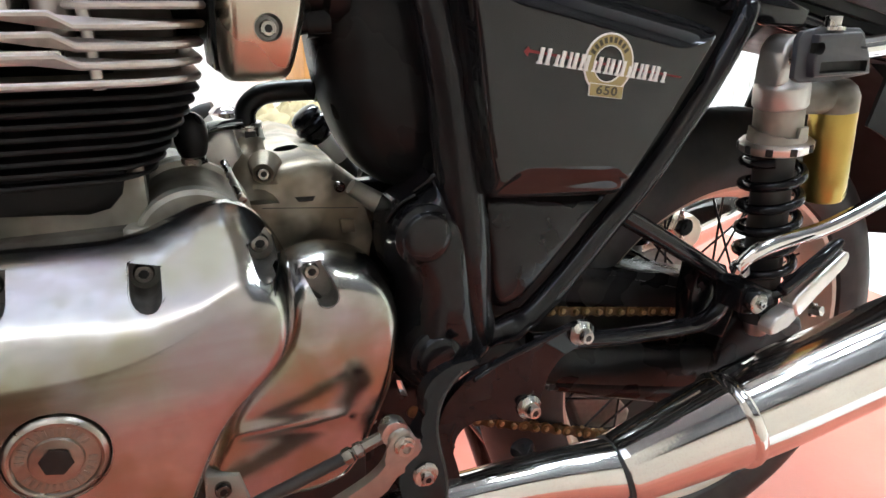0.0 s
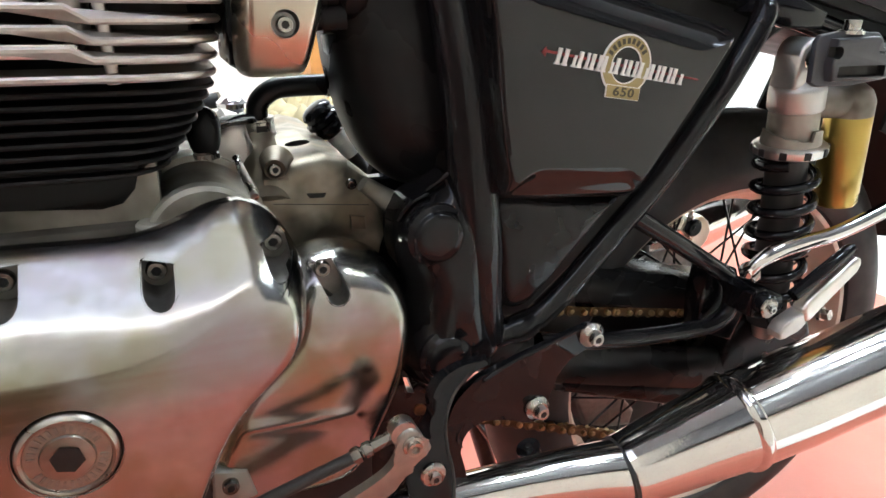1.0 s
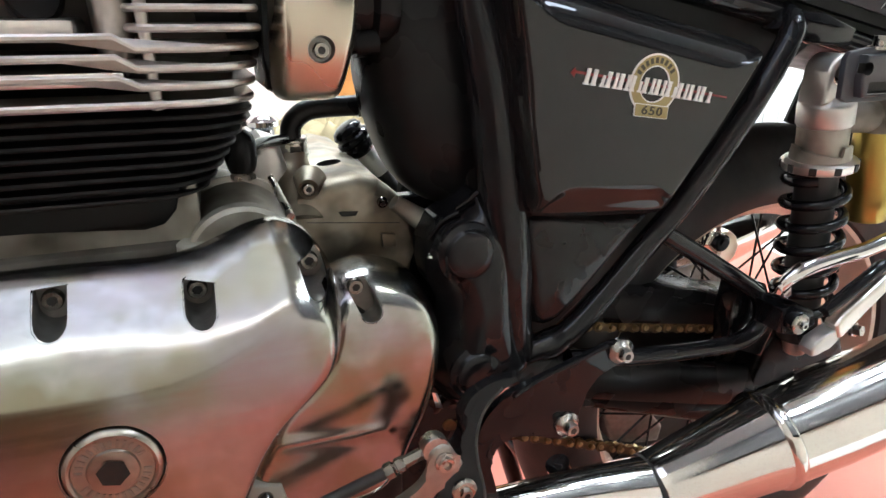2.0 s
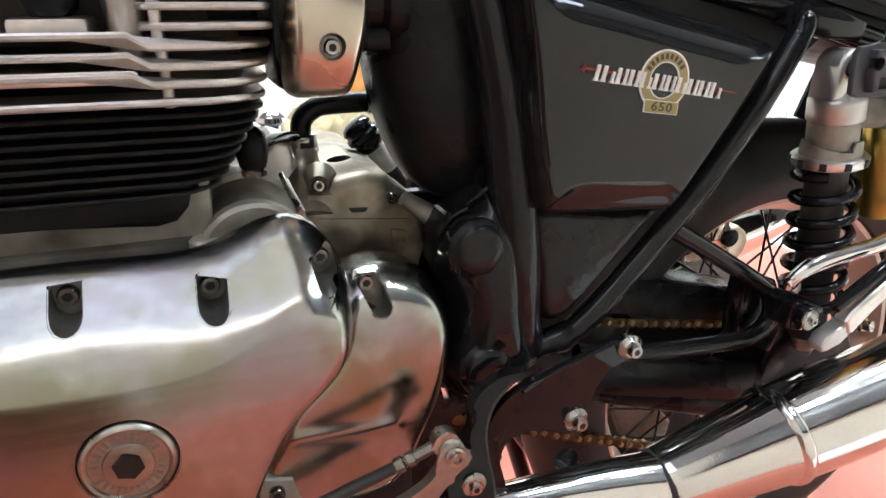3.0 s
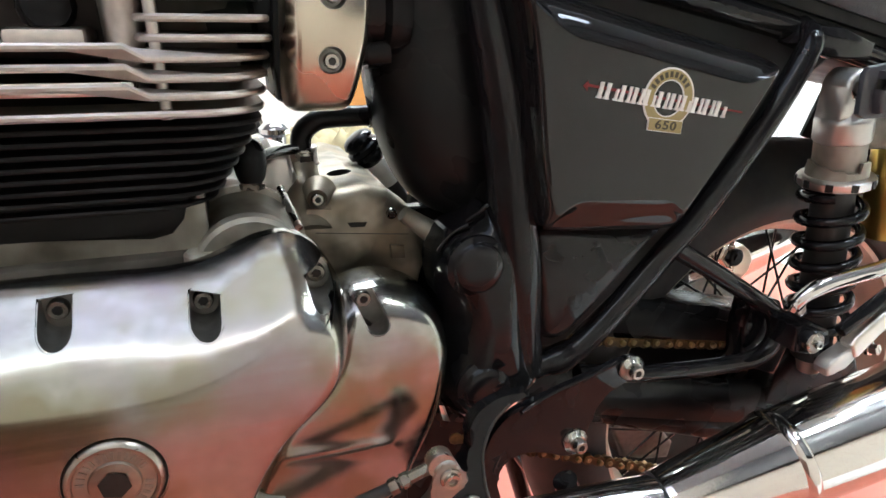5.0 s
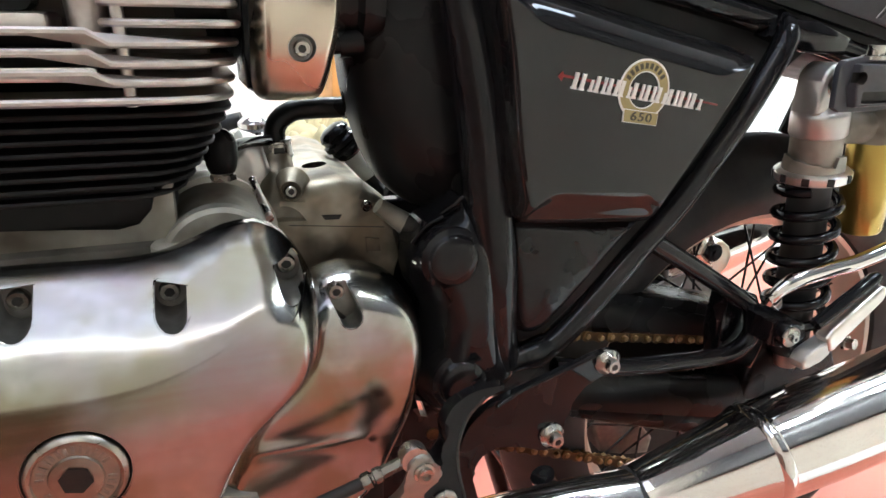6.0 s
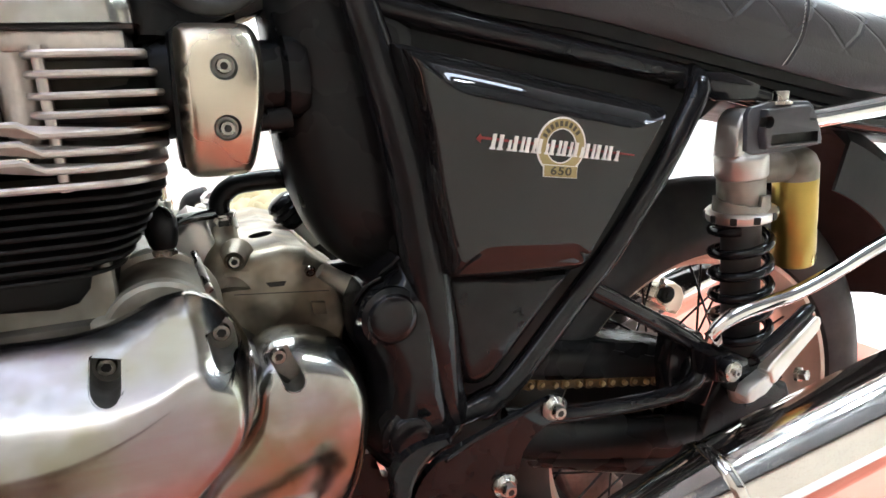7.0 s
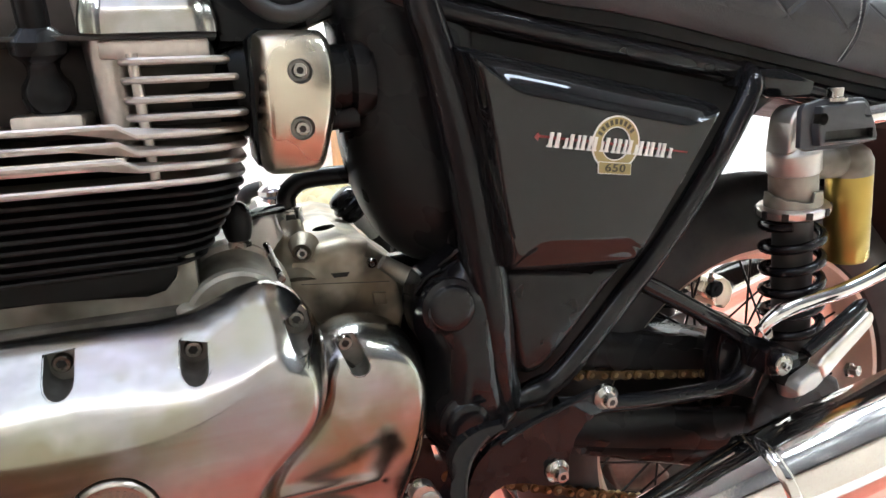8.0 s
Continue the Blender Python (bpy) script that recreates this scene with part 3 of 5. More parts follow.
# engine: finned barrel and head
def fin(x0, x1, y0, y1, z, thick, r=0.045, kink=None):
    """One cooling fin: a thin plate with rounded corners, seen edge on."""
    pts = []
    for cx, cy, a0 in ((x1 - r, y0 + r, -90), (x1 - r, y1 - r, 0), (x0 + r, y1 - r, 90), (x0 + r, y0 + r, 180)):
        pts += [(cx + r * math.cos(radians(a0 + a)), cy + r * math.sin(radians(a0 + a))) for a in range(0, 91, 15)]
    if kink:
        i = max(range(len(pts)), key=lambda k: (-pts[k][1], -pts[k][0]))
        pts = pts[i:] + pts[:i]
        front = [(kink[0] - 0.03, y0), (kink[0], y0), (kink[1], y0)]
        pts = sorted([p for p in pts if abs(p[1] - y0) < 1e-6] + front, key=lambda p: p[0]) + [p for p in pts if abs(p[1] - y0) >= 1e-6 and p[0] > (x0 + x1) / 2] + [p for p in pts if abs(p[1] - y0) >= 1e-6 and p[0] <= (x0 + x1) / 2]

    def dz(x):
        if not kink:
            return 0
        return kink[2] * min(1, max(0, (kink[1] - x) / (kink[1] - kink[0])))
    bm = bmesh.new()
    e = thick * 0.3
    loops = []
    for off, h in ((-e, -thick / 2), (0, -thick / 2 + e), (0, thick / 2 - e), (-e, thick / 2)):
        loops.append([])
        for x, y in pts:
            cx, cy = min(max(x, x0 + r), x1 - r), min(max(y, y0 + r), y1 - r)
            d = Vector((x - cx, y - cy))
            if d.length > 1e-9:
                d.normalize()
            loops[-1].append(bm.verts.new((x + d.x * off, y + d.y * off, z + h + dz(x))))
    k = len(pts)
    for a, b in zip(loops, loops[1:]):
        for i in range(k):
            bm.faces.new((a[i], a[(i + 1) % k], b[(i + 1) % k], b[i]))
    bm.faces.new(loops[0][::-1])
    bm.faces.new(loops[-1])
    return bm


barrel = part("cylinder_barrel", box(-0.20, -0.01, 0.505, 0.80, 0.615, 0.715, 0.02, 3), FIN_BLACK, bike, "black painted finned cylinder barrel")
for i, end in enumerate((0.026, 0.022, 0.018, 0.013, 0.008, 0.003, -0.002, -0.008)):
    part("cooling_fin", fin(-0.21, end + 0.006, 0.474 + 0.0012 * i, 0.80, 0.7015 - 0.0078 * i, 0.0032), FIN_BLACK, barrel)
part("barrel_foot", plate([(-0.21, 0.627), (-0.10, 0.627), (-0.05, 0.621), (-0.036, 0.624), (-0.027, 0.634), (-0.022, 0.652), (-0.21, 0.652)], 0.495, 0.80, 0.006), FIN_BLACK, barrel)

head = part("cylinder_head", box(-0.058, 0.022, 0.535, 0.80, 0.705, 0.812, 0.008), SHADED_CAST, bike, "silver finned cylinder head")
part("head_core", box(-0.21, -0.05, 0.575, 0.80, 0.705, 0.812, 0.008), DARK_BROWN_CAST, head)
part("lower_fin", fin(-0.21, 0.034, 0.470, 0.80, 0.7105, 0.0049), FIN_SILVER, head)
part("cooling_fin", fin(-0.21, 0.036, 0.470, 0.80, 0.7215, 0.0049, kink=(-0.05, -0.038, 0.006)), FIN_SILVER, head)
part("cooling_fin", fin(-0.21, 0.038, 0.470, 0.80, 0.7325, 0.0049, kink=(-0.05, -0.038, 0.007)), FIN_SILVER, head)
part("cooling_fin", fin(-0.21, 0.040, 0.470, 0.80, 0.7445, 0.0049, kink=(-0.05, -0.038, 0.007)), FIN_SILVER, head)
for z, a in ((0.7565, 0.040), (0.7685, 0.039), (0.7820, 0.036), (0.7945, 0.031)):
    part("cooling_fin", fin(-0.044, a, 0.472, 0.80, z, 0.0049, r=0.018), FIN_SILVER, head)
part("ledge", box(-0.21, -0.046, 0.4715, 0.60, 0.7225, 0.7315, 0.002), SATIN, head)
for x in (-0.052, -0.145):
    part("column", tube([(x, 0.520, 0.73), (x, 0.518, 0.77), (x - 0.004, 0.518, 0.84)], [0.011, 0.013, 0.015], 16), FIN_SILVER, head)
part("spark_plug_boss", box(-0.118, -0.072, 0.495, 0.56, 0.748, 0.762, 0.004), FIN_SILVER, head)
part("fin_stud", tube([(-0.030, 0.484, 0.706), (-0.034, 0.486, 0.800)], 0.0040, 12, 1), FIN_SILVER, head)
part("plug_cap", lathe((-0.094, 0.520, 0.762), (0, -0.20, 1), [(0, 0.0), (0, 0.011), (0.004, 0.0155), (0.012, 0.0175), (0.020, 0.0165), (0.027, 0.0115), (0.032, 0.0105), (0.037, 0.012), (0.043, 0.0185), (0.052, 0.0190), (0.056, 0.0150), (0.060, 0.0105), (0.11, 0.0105)], 28), PLASTIC, head, "black rubber spark plug cap")
part("gasket", box(-0.21, 0.024, 0.4975, 0.80, 0.8105, 0.8140, 0.001), RUBBER, head)
part("head_flange", box(-0.056, 0.018, 0.500, 0.80, 0.797, 0.8105, 0.002), FIN_SILVER, head)
part("cam_tower", box(-0.21, -0.056, 0.57, 0.80, 0.815, 0.92, 0.01), DARK_BROWN_CAST, head)
part("rocker_cover", dome([(-0.066, 0.497), (-0.05, 0.490), (-0.01, 0.488), (0.018, 0.491), (0.030, 0.53), (0.03, 0.74), (-0.066, 0.74)], (-0.02, 0.62), 0.0, 1.0, 2.2, 20, 8, lambda c: Vector((c.x, c.z, 0.814 + 0.058 * c.y)), 0), POLISHED, head, "polished aluminium rocker cover")

# throttle body and its covers
def pillow(c):
    return Vector((c.x, c.y + 0.017 * ((c.z - 0.762) / 0.053) ** 2 + 0.003 * ((c.x - 0.077) / 0.03) ** 2, c.z))


body = swell([(0.0465, 0.726), (0.0480, 0.7110), (0.0525, 0.7058), (0.060, 0.7047), (0.084, 0.7047), (0.0910, 0.7068), (0.0955, 0.7135), (0.1000, 0.732), (0.1050, 0.757), (0.1078, 0.785), (0.1065, 0.802), (0.1020, 0.8115), (0.094, 0.8148), (0.060, 0.8152),
              (0.0525, 0.8135), (0.0488, 0.807), (0.0472, 0.77)], (0.077, 0.762), 0.498, 0.4690, lambda nx, nz: 0.010, rings=34, smooth=5, lip=0.006, power=2.2, shape=pillow)
body = carve(body, [lathe((x, 0.465, z), (0, 1, 0), [(0, 0.0100), (0.006, 0.0094), (0.0125, 0.0078)], 32) for x, z in ((0.078, 0.784), (0.076, 0.742))])
inj = part("throttle_cover", body, BRUSHED, bike, "brushed metal throttle body cover with two screws", 30)
for x, z in ((0.078, 0.784), (0.076, 0.742)):
    shared("screw", BOLT, inj, at(x, 0.4790, z, s=0.72))
part("intake_manifold", lathe((0.0, 0.57, 0.765), (1, 0, 0.15), [(0, 0.036), (0.03, 0.036), (0.034, 0.04), (0.05, 0.04)], 28), PLASTIC, bike, "black intake manifold")
part("wiring_cover", plate([(0.022, 0.800), (0.050, 0.815), (0.098, 0.818), (0.122, 0.828), (0.134, 0.85), (0.134, 0.92), (0.012, 0.92), (0.022, 0.85)], 0.545, 0.62, 0.006), PLASTIC, bike)
part("wiring_loom", tube([(0.02, 0.51, 0.90), (0.045, 0.505, 0.845), (0.075, 0.51, 0.826), (0.11, 0.515, 0.842), (0.13, 0.52, 0.90)], 0.007, 12), RUBBER, bike, "black wiring loom")
part("throttle_body", plate([(0.0435, 0.735), (0.0445, 0.712), (0.056, 0.705), (0.092, 0.71), (0.104, 0.76), (0.104, 0.808), (0.054, 0.818), (0.045, 0.81), (0.0445, 0.77)], 0.518, 0.60, 0.006), PLASTIC, bike, "black throttle body behind its cover")
part("intake_boot", lathe((0.095, 0.545, 0.775), (1, 0, 0), [(0, 0.034), (0.006, 0.036), (0.010, 0.030), (0.03, 0.030), (0.034, 0.036), (0.042, 0.037), (0.05, 0.034)], 28), PLASTIC, bike, "black rubber intake boot")
part("hose_stub", lathe((0.10, 0.53, 0.742), (1, 0, 0.1), [(0, 0.008), (0.012, 0.008), (0.012, 0.011), (0.03, 0.011)], 18), PLASTIC, bike)

# breather hose and pipes over the gearbox
part("breather_hose", tube([(0.0765, 0.63, 0.640), (0.0745, 0.63, 0.665), (0.086, 0.63, 0.6785), (0.104, 0.63, 0.6825), (0.150, 0.63, 0.683)], 0.0096, 18), PLASTIC, bike, "bent black rubber breather hose")
clamp = part("hose_clamp", lathe((0.0770, 0.63, 0.6395), (-0.1, 0, 1), [(0, 0.0108), (0, 0.0128), (0.0008, 0.0134), (0.0025, 0.0134), (0.0033, 0.0127), (0.0135, 0.0127), (0.0143, 0.0134), (0.0160, 0.0134), (0.0168, 0.0128), (0.0168, 0.0108)], 32), STEEL, bike, "steel hose clamp")
# A dark block stands in for the shaded slot of the clamp.
part("clamp_eye", box(0.0710, 0.0805, 0.6165, 0.6185, 0.6448, 0.6505, 0.0008), SOCKET, clamp)
part("hose_clip", lathe((0.137, 0.63, 0.683), (1, 0, 0), [(0, 0.0095), (0, 0.0112), (0.004, 0.0112), (0.004, 0.0095)], 24), STEEL, bike)
part("sensor_boot", lathe((0.147, 0.69, 0.641), (0.62, 0, -0.78), [(-0.018, 0), (-0.0175, 0.009), (-0.015, 0.0145), (-0.010, 0.0172), (-0.008, 0.0162), (-0.005, 0.0162), (-0.003, 0.0188), (0.002, 0.0188), (0.004, 0.0158), (0.007, 0.0155), (0.009, 0.0168), (0.013, 0.0160), (0.016, 0.0138), (0.018, 0.0118)], 40), FRAME, bike, "glossy black ribbed boot on a white sensor sleeve")
part("sensor_sleeve", lathe((0.147, 0.69, 0.641), (0.62, 0, -0.78), [(0.0165, 0.0113), (0.029, 0.0108), (0.0296, 0.0101), (0.0475, 0.0094), (0.049, 0.007)], 28), BOARD, bike, "white sleeve")
part("sensor_cable", tube([(0.1765, 0.69, 0.604), (0.186, 0.688, 0.590), (0.203, 0.68, 0.560)], [0.0085, 0.0065, 0.0045], 12), RUBBER, bike)
part("spacer_tube", lathe((0.1750, 0.553, 0.5885), (0.80, 0.0, -0.60), [(-0.034, 0.0068), (-0.004, 0.0098), (-0.0012, 0.0100), (-0.0006, 0.0088), (0.0006, 0.0088), (0.0012, 0.0098), (0.035, 0.0094)], 28), CAST, bike)
part("cable_connector", lathe((0.0235, 0.5525, 0.646), (-0.03, 0, 1), [(0, 0.0095), (0.004, 0.0112), (0.012, 0.0128), (0.022, 0.0130), (0.029, 0.0108), (0.033, 0.006), (0.0345, 0)], 24), PLASTIC, bike, "black rubber cable boot on the engine")
part("terminal_nut", lathe((0.0235, 0.5525, 0.640), (0, 0, 1), [(0, 0.010), (0.004, 0.010), (0.0045, 0.008), (0.009, 0.008)], 6), STEEL, bike)
part("cable", tube([(0.028, 0.55, 0.664), (0.044, 0.575, 0.664), (0.066, 0.615, 0.658)], 0.0048, 12), FRAME, bike)

# Added black plate that keeps the gap behind the airbox dark.
part("dark_gap_backing", plate([(0.186, 0.560), (0.186, 0.592), (0.200, 0.618), (0.220, 0.640), (0.270, 0.640), (0.270, 0.540), (0.200, 0.540)], 0.655, 0.668, 0.003), FIN_BLACK, bike)

# airbox and main tubes of the chassis
part("airbox", dome([(0.124, 0.90), (0.120, 0.80), (0.121, 0.73), (0.131, 0.678), (0.151, 0.632), (0.180, 0.606), (0.218, 0.598), (0.25, 0.64), (0.25, 0.78), (0.24, 0.90)], (0.185, 0.76), 0.575, 0.515, 3.0, 14, 6, None, 0.01), PLASTIC, bike, "black moulded airbox")
part("seat_tube", tube([(0.170, 0.50, 0.90), (0.182, 0.50, 0.835), (0.197, 0.50, 0.782), (0.216, 0.498, 0.696), (0.2255, 0.497, 0.624), (0.234, 0.497, 0.56), (0.240, 0.50, 0.50), (0.246, 0.50, 0.468)], [0.0135, 0.0145, 0.0165, 0.020, 0.021, 0.021, 0.020, 0.019], 24), FRAME, bike, "black painted frame tube")
pivot = part("pivot_plate", swell([(0.207, 0.625), (0.226, 0.609), (0.245, 0.588), (0.249, 0.549), (0.254, 0.500), (0.262, 0.478), (0.272, 0.462), (0.250, 0.437), (0.221, 0.420), (0.196, 0.415), (0.177, 0.429),
                (0.166, 0.454), (0.167, 0.477), (0.174, 0.497), (0.175, 0.524), (0.167, 0.546), (0.163, 0.567), (0.166, 0.586), (0.176, 0.603), (0.190, 0.611), (0.199, 0.619)], (0.208, 0.515), 0.530, 0.480, lambda nx, nz: 0.032, rings=24, smooth=5, lip=0.015, bulge=0.003), FRAME, bike, "black painted swingarm pivot casting with two round caps")
for x, z in ((0.190, 0.579), (0.201, 0.466)):
    part("pivot_cap", lathe((x, 0.486, z), (0, -1, 0), [(0, 0.027), (0.003, 0.0262), (0.0050, 0.0225), (0.0062, 0.0212), (0.0085, 0.0208), (0.0102, 0.0190), (0.0112, 0.012), (0.0114, 0)], 40), FRAME, pivot)
for pts in ([(0.1895, 0.508, 0.611), (0.199, 0.503, 0.619), (0.207, 0.500, 0.6245), (0.226, 0.495, 0.6085), (0.246, 0.492, 0.5885)], [(0.166, 0.512, 0.586), (0.176, 0.507, 0.601), (0.189, 0.503, 0.609)]):
    part("weld_bead", tube(pts, 0.0022, 10), FRAME, pivot)
part("rear_strut", tube([(0.528, 0.522, 0.768), (0.522, 0.506, 0.758), (0.512, 0.496, 0.743), (0.469, 0.49, 0.680), (0.416, 0.49, 0.609), (0.371, 0.49, 0.561), (0.326, 0.49, 0.513), (0.300, 0.49, 0.489), (0.280, 0.491, 0.478), (0.255, 0.495, 0.470)], [0.009, 0.0112, 0.0115, 0.0115, 0.0115, 0.0115, 0.0115, 0.0115, 0.0115, 0.0115], 22), FRAME, bike, "black painted diagonal frame tube")
part("weld_collar", tube([(0.290, 0.4905, 0.4835), (0.278, 0.491, 0.4770), (0.266, 0.493, 0.4735)], [0.0118, 0.0142, 0.0125], 22), FRAME, bike)
part("pillion_loop", tube([(0.385, 0.49, 0.575), (0.398, 0.49, 0.567), (0.432, 0.49, 0.547), (0.463, 0.49, 0.528), (0.504, 0.49, 0.502), (0.525, 0.49, 0.485), (0.5325, 0.49, 0.464), (0.526, 0.49, 0.447), (0.507, 0.49, 0.4375), (0.477, 0.49, 0.4365), (0.425, 0.49, 0.4395), (0.376, 0.491, 0.444), (0.30, 0.495, 0.455)], 0.0092, 18), FRAME, bike, "black painted pillion footrest loop")
part("seat_rail", tube([(0.16, 0.525, 0.845), (0.214, 0.525, 0.828), (0.328, 0.525, 0.803), (0.519, 0.525, 0.764), (0.72, 0.525, 0.716), (0.95, 0.53, 0.68)], 0.0125, 18), FRAME, bike, "black painted seat rail")
part("seat_bracket", plate([(0.505, 0.752), (0.515, 0.768), (0.56, 0.766), (0.605, 0.752), (0.60, 0.735), (0.55, 0.738)], 0.503, 0.53, 0.003), FRAME, bike)
part("inner_cover", plate([(0.17, 0.85), (0.30, 0.84), (0.575, 0.785), (0.575, 0.735), (0.54, 0.72), (0.40, 0.56), (0.30, 0.47), (0.23, 0.47)], 0.525, 0.60, 0.004), FIN_BLACK, bike)


# side panel with its badge
panel_outline = [(0.2025, 0.796), (0.206, 0.7985), (0.213, 0.7975), (0.238, 0.792), (0.287, 0.781), (0.341, 0.768), (0.398, 0.755), (0.450, 0.743), (0.4575, 0.738), (0.4555, 0.729), (0.426, 0.682), (0.403, 0.647), (0.376, 0.609),
                 (0.370, 0.603), (0.362, 0.6005), (0.345, 0.601), (0.287, 0.605), (0.248, 0.609), (0.2405, 0.6115), (0.237, 0.617), (0.230, 0.640), (0.222, 0.682), (0.216, 0.728), (0.208, 0.770)]

def panel_foot(c):
    """The lower edge leans back gently instead of rolling off."""
    f = min(1.0, max(0.0, (0.634 - 0.07 * (c.x - 0.24) - c.z) / 0.022))
    f = f * f * (3 - 2 * f)
    return Vector((c.x, 0.4562 + (c.y - 0.4562) * (1 - 0.62 * f) if c.y < 0.495 else c.y, c.z))


bm = swell(panel_outline, (0.325, 0.70), 0.492, 0.4565, lambda nx, nz: 0.011 + 0.024 * max(0.0, nz) ** 4 + 0.020 * max(0.0, -nz) ** 4, rings=34, smooth=6, lip=0.010, bulge=0.0006, root=0.85, shape=panel_foot)
panel = part("side_panel", bm, BLACK, bike, "gloss black triangular side panel with a badge", 18)
BY = 0.4545
part("badge_arrow", plate([(0.2586, 0.7238), (0.2625, 0.7274), (0.2632, 0.7252), (0.410, 0.7000), (0.410, 0.6986), (0.2628, 0.7232), (0.2620, 0.7202)], BY + 0.0006, BY + 0.0014, 0), BADGE_RED, panel)
ux, uz = Vector((0.1302, -0.0207)).normalized()


def badge_ring(r0, r1, depth):
    bm = bmesh.new()
    n = 56
    loops = []
    for r, y in ((r0, BY + 0.0014), (r0, BY + depth), (r1, BY + depth), (r1, BY + 0.0014)):
        loops.append([bm.verts.new((0.3357 + r * math.cos(2 * math.pi * k / n), y, 0.7125 + 1.0 * r * math.sin(2 * math.pi * k / n))) for k in range(n)])
    for a, c in zip(loops, loops[1:]):
        for k in range(n):
            bm.faces.new((a[k], a[(k + 1) % n], c[(k + 1) % n], c[k]))
    return bm


part("badge_ring", badge_ring(0.0145, 0.0222, 0.0004), BADGE_GOLD, panel)
part("badge_border", badge_ring(0.0222, 0.0236, 0.0003), BADGE_WHITE, panel)
part("badge_border", badge_ring(0.0136, 0.0145, 0.0003), BADGE_WHITE, panel)
for i in range(9):
    a = radians(148 - 14.5 * i)
    dash = plate([(-0.0013, -0.0022), (0.0013, -0.0022), (0.0013, 0.0022), (-0.0013, 0.0022)], -0.0003, 0.0004, 0)
    bmesh.ops.transform(dash, matrix=Matrix.Translation((0.3357 + 0.0184 * math.cos(a), BY + 0.0003, 0.7125 + 0.0184 * math.sin(a))) @ Matrix.Rotation(math.pi / 2 - a, 4, "Y"), verts=dash.verts)
    part("letter_bar", dash, BADGE_DARK, panel)
part("badge_plate", plate([(0.3185, 0.6990), (0.3513, 0.6944), (0.3505, 0.6842), (0.3183, 0.6886)], BY - 0.0001, BY + 0.0014, 0), BADGE_WHITE, panel)
part("badge_plate", plate([(0.3191, 0.6983), (0.3507, 0.6939), (0.3500, 0.6848), (0.3189, 0.6892)], BY - 0.0004, BY + 0.0012, 0), BADGE_GOLD, panel)
txt = bpy.data.curves.new("numerals", "FONT")
txt.body, txt.size, txt.extrude, txt.align_x, txt.align_y = "650", 0.0100, 0.0002, "CENTER", "CENTER"
txt.offset, txt.space_character = 0.0002, 1.15
ob = new("numerals", txt)
me = bpy.data.meshes.new_from_object(ob.evaluated_get(bpy.context.evaluated_depsgraph_get()))
bpy.data.objects.remove(ob)
me.materials.append(BADGE_DARK)
shared("numerals", me, panel, Matrix.Translation((0.3347, BY - 0.0008, 0.6916)) @ Matrix.Rotation(radians(8), 4, "Y") @ NEAR @ Matrix.Diagonal((1.25, 0.95, 1, 1)))
# the name across the badge, as plain slanted shapes with feet
WIDTHS = (0.0062, 0.0118, 0.0102, 0.0098, 0.0108, 0.0106, 0.0098, 0.0098, 0.0102, 0.0108, 0.0116)
s = 0.0
for i, w in enumerate(WIDTHS):
    h, k = 0.0124, 0.0031
    st = min(0.0032, w * 0.5)
    bm = bmesh.new()
    stems = [(w / 2, st, h)] if w < 0.007 else [(st * 0.6, st, h), (w - st * 0.45, st * 0.72, h * (0.72 if i % 3 == 1 else 1.0))]
    for c, d, top in stems:
        plate([(c - d / 2, 0), (c + d / 2, 0), (c + d / 2, top), (c - d / 2, top)], 0, 0.0016, 0, bm=bm)
        plate([(c - d / 2 - 0.0008, 0), (c + d / 2 + 0.0008, 0), (c + d / 2 + 0.0008, 0.0016), (c - d / 2 - 0.0008, 0.0016)], 0.0001, 0.0017, 0, bm=bm)
    for v in bm.verts:
        p, q = 0.975 * (s + v.co.x) + k * v.co.z / h, v.co.z
        v.co = Vector((0.2690 + ux * p, BY - 0.0002 + v.co.y, 0.7150 + uz * p + q))
    part("letter_block", bm, BADGE_WHITE, panel)
    s += w + 0.0016

bm = swell([(0.245, 0.604), (0.31, 0.600), (0.365, 0.5955), (0.373, 0.593), (0.350, 0.570), (0.295, 0.512), (0.280, 0.500), (0.266, 0.497), (0.256, 0.503), (0.252, 0.515), (0.248, 0.545)], (0.29, 0.56), 0.502, 0.484, lambda nx, nz: 0.010, rings=16, smooth=5, lip=0.004, bulge=0.002)
part("lower_panel", bm, FRAME, bike, "gloss black lower infill panel")

# footrest hanger and gear linkage
hang = part("footrest_hanger", plate([(0.335, 0.485), (0.320, 0.4835), (0.285, 0.4735), (0.257, 0.4655), (0.235, 0.4585), (0.219, 0.454), (0.203, 0.441), (0.195, 0.429), (0.190, 0.413), (0.189, 0.387), (0.191, 0.337), (0.212, 0.337),
              (0.209, 0.363), (0.203, 0.389), (0.211, 0.405), (0.225, 0.409), (0.248, 0.405), (0.268, 0.397), (0.281, 0.395), (0.290, 0.402), (0.292, 0.418), (0.295, 0.433), (0.307, 0.450), (0.321, 0.461), (0.341, 0.463), (0.346, 0.473), (0.343, 0.482)], 0.457, 0.465, 0.002, 2, 3), FRAME, bike, "black pressed-steel footrest hanger plate with steel bolts")
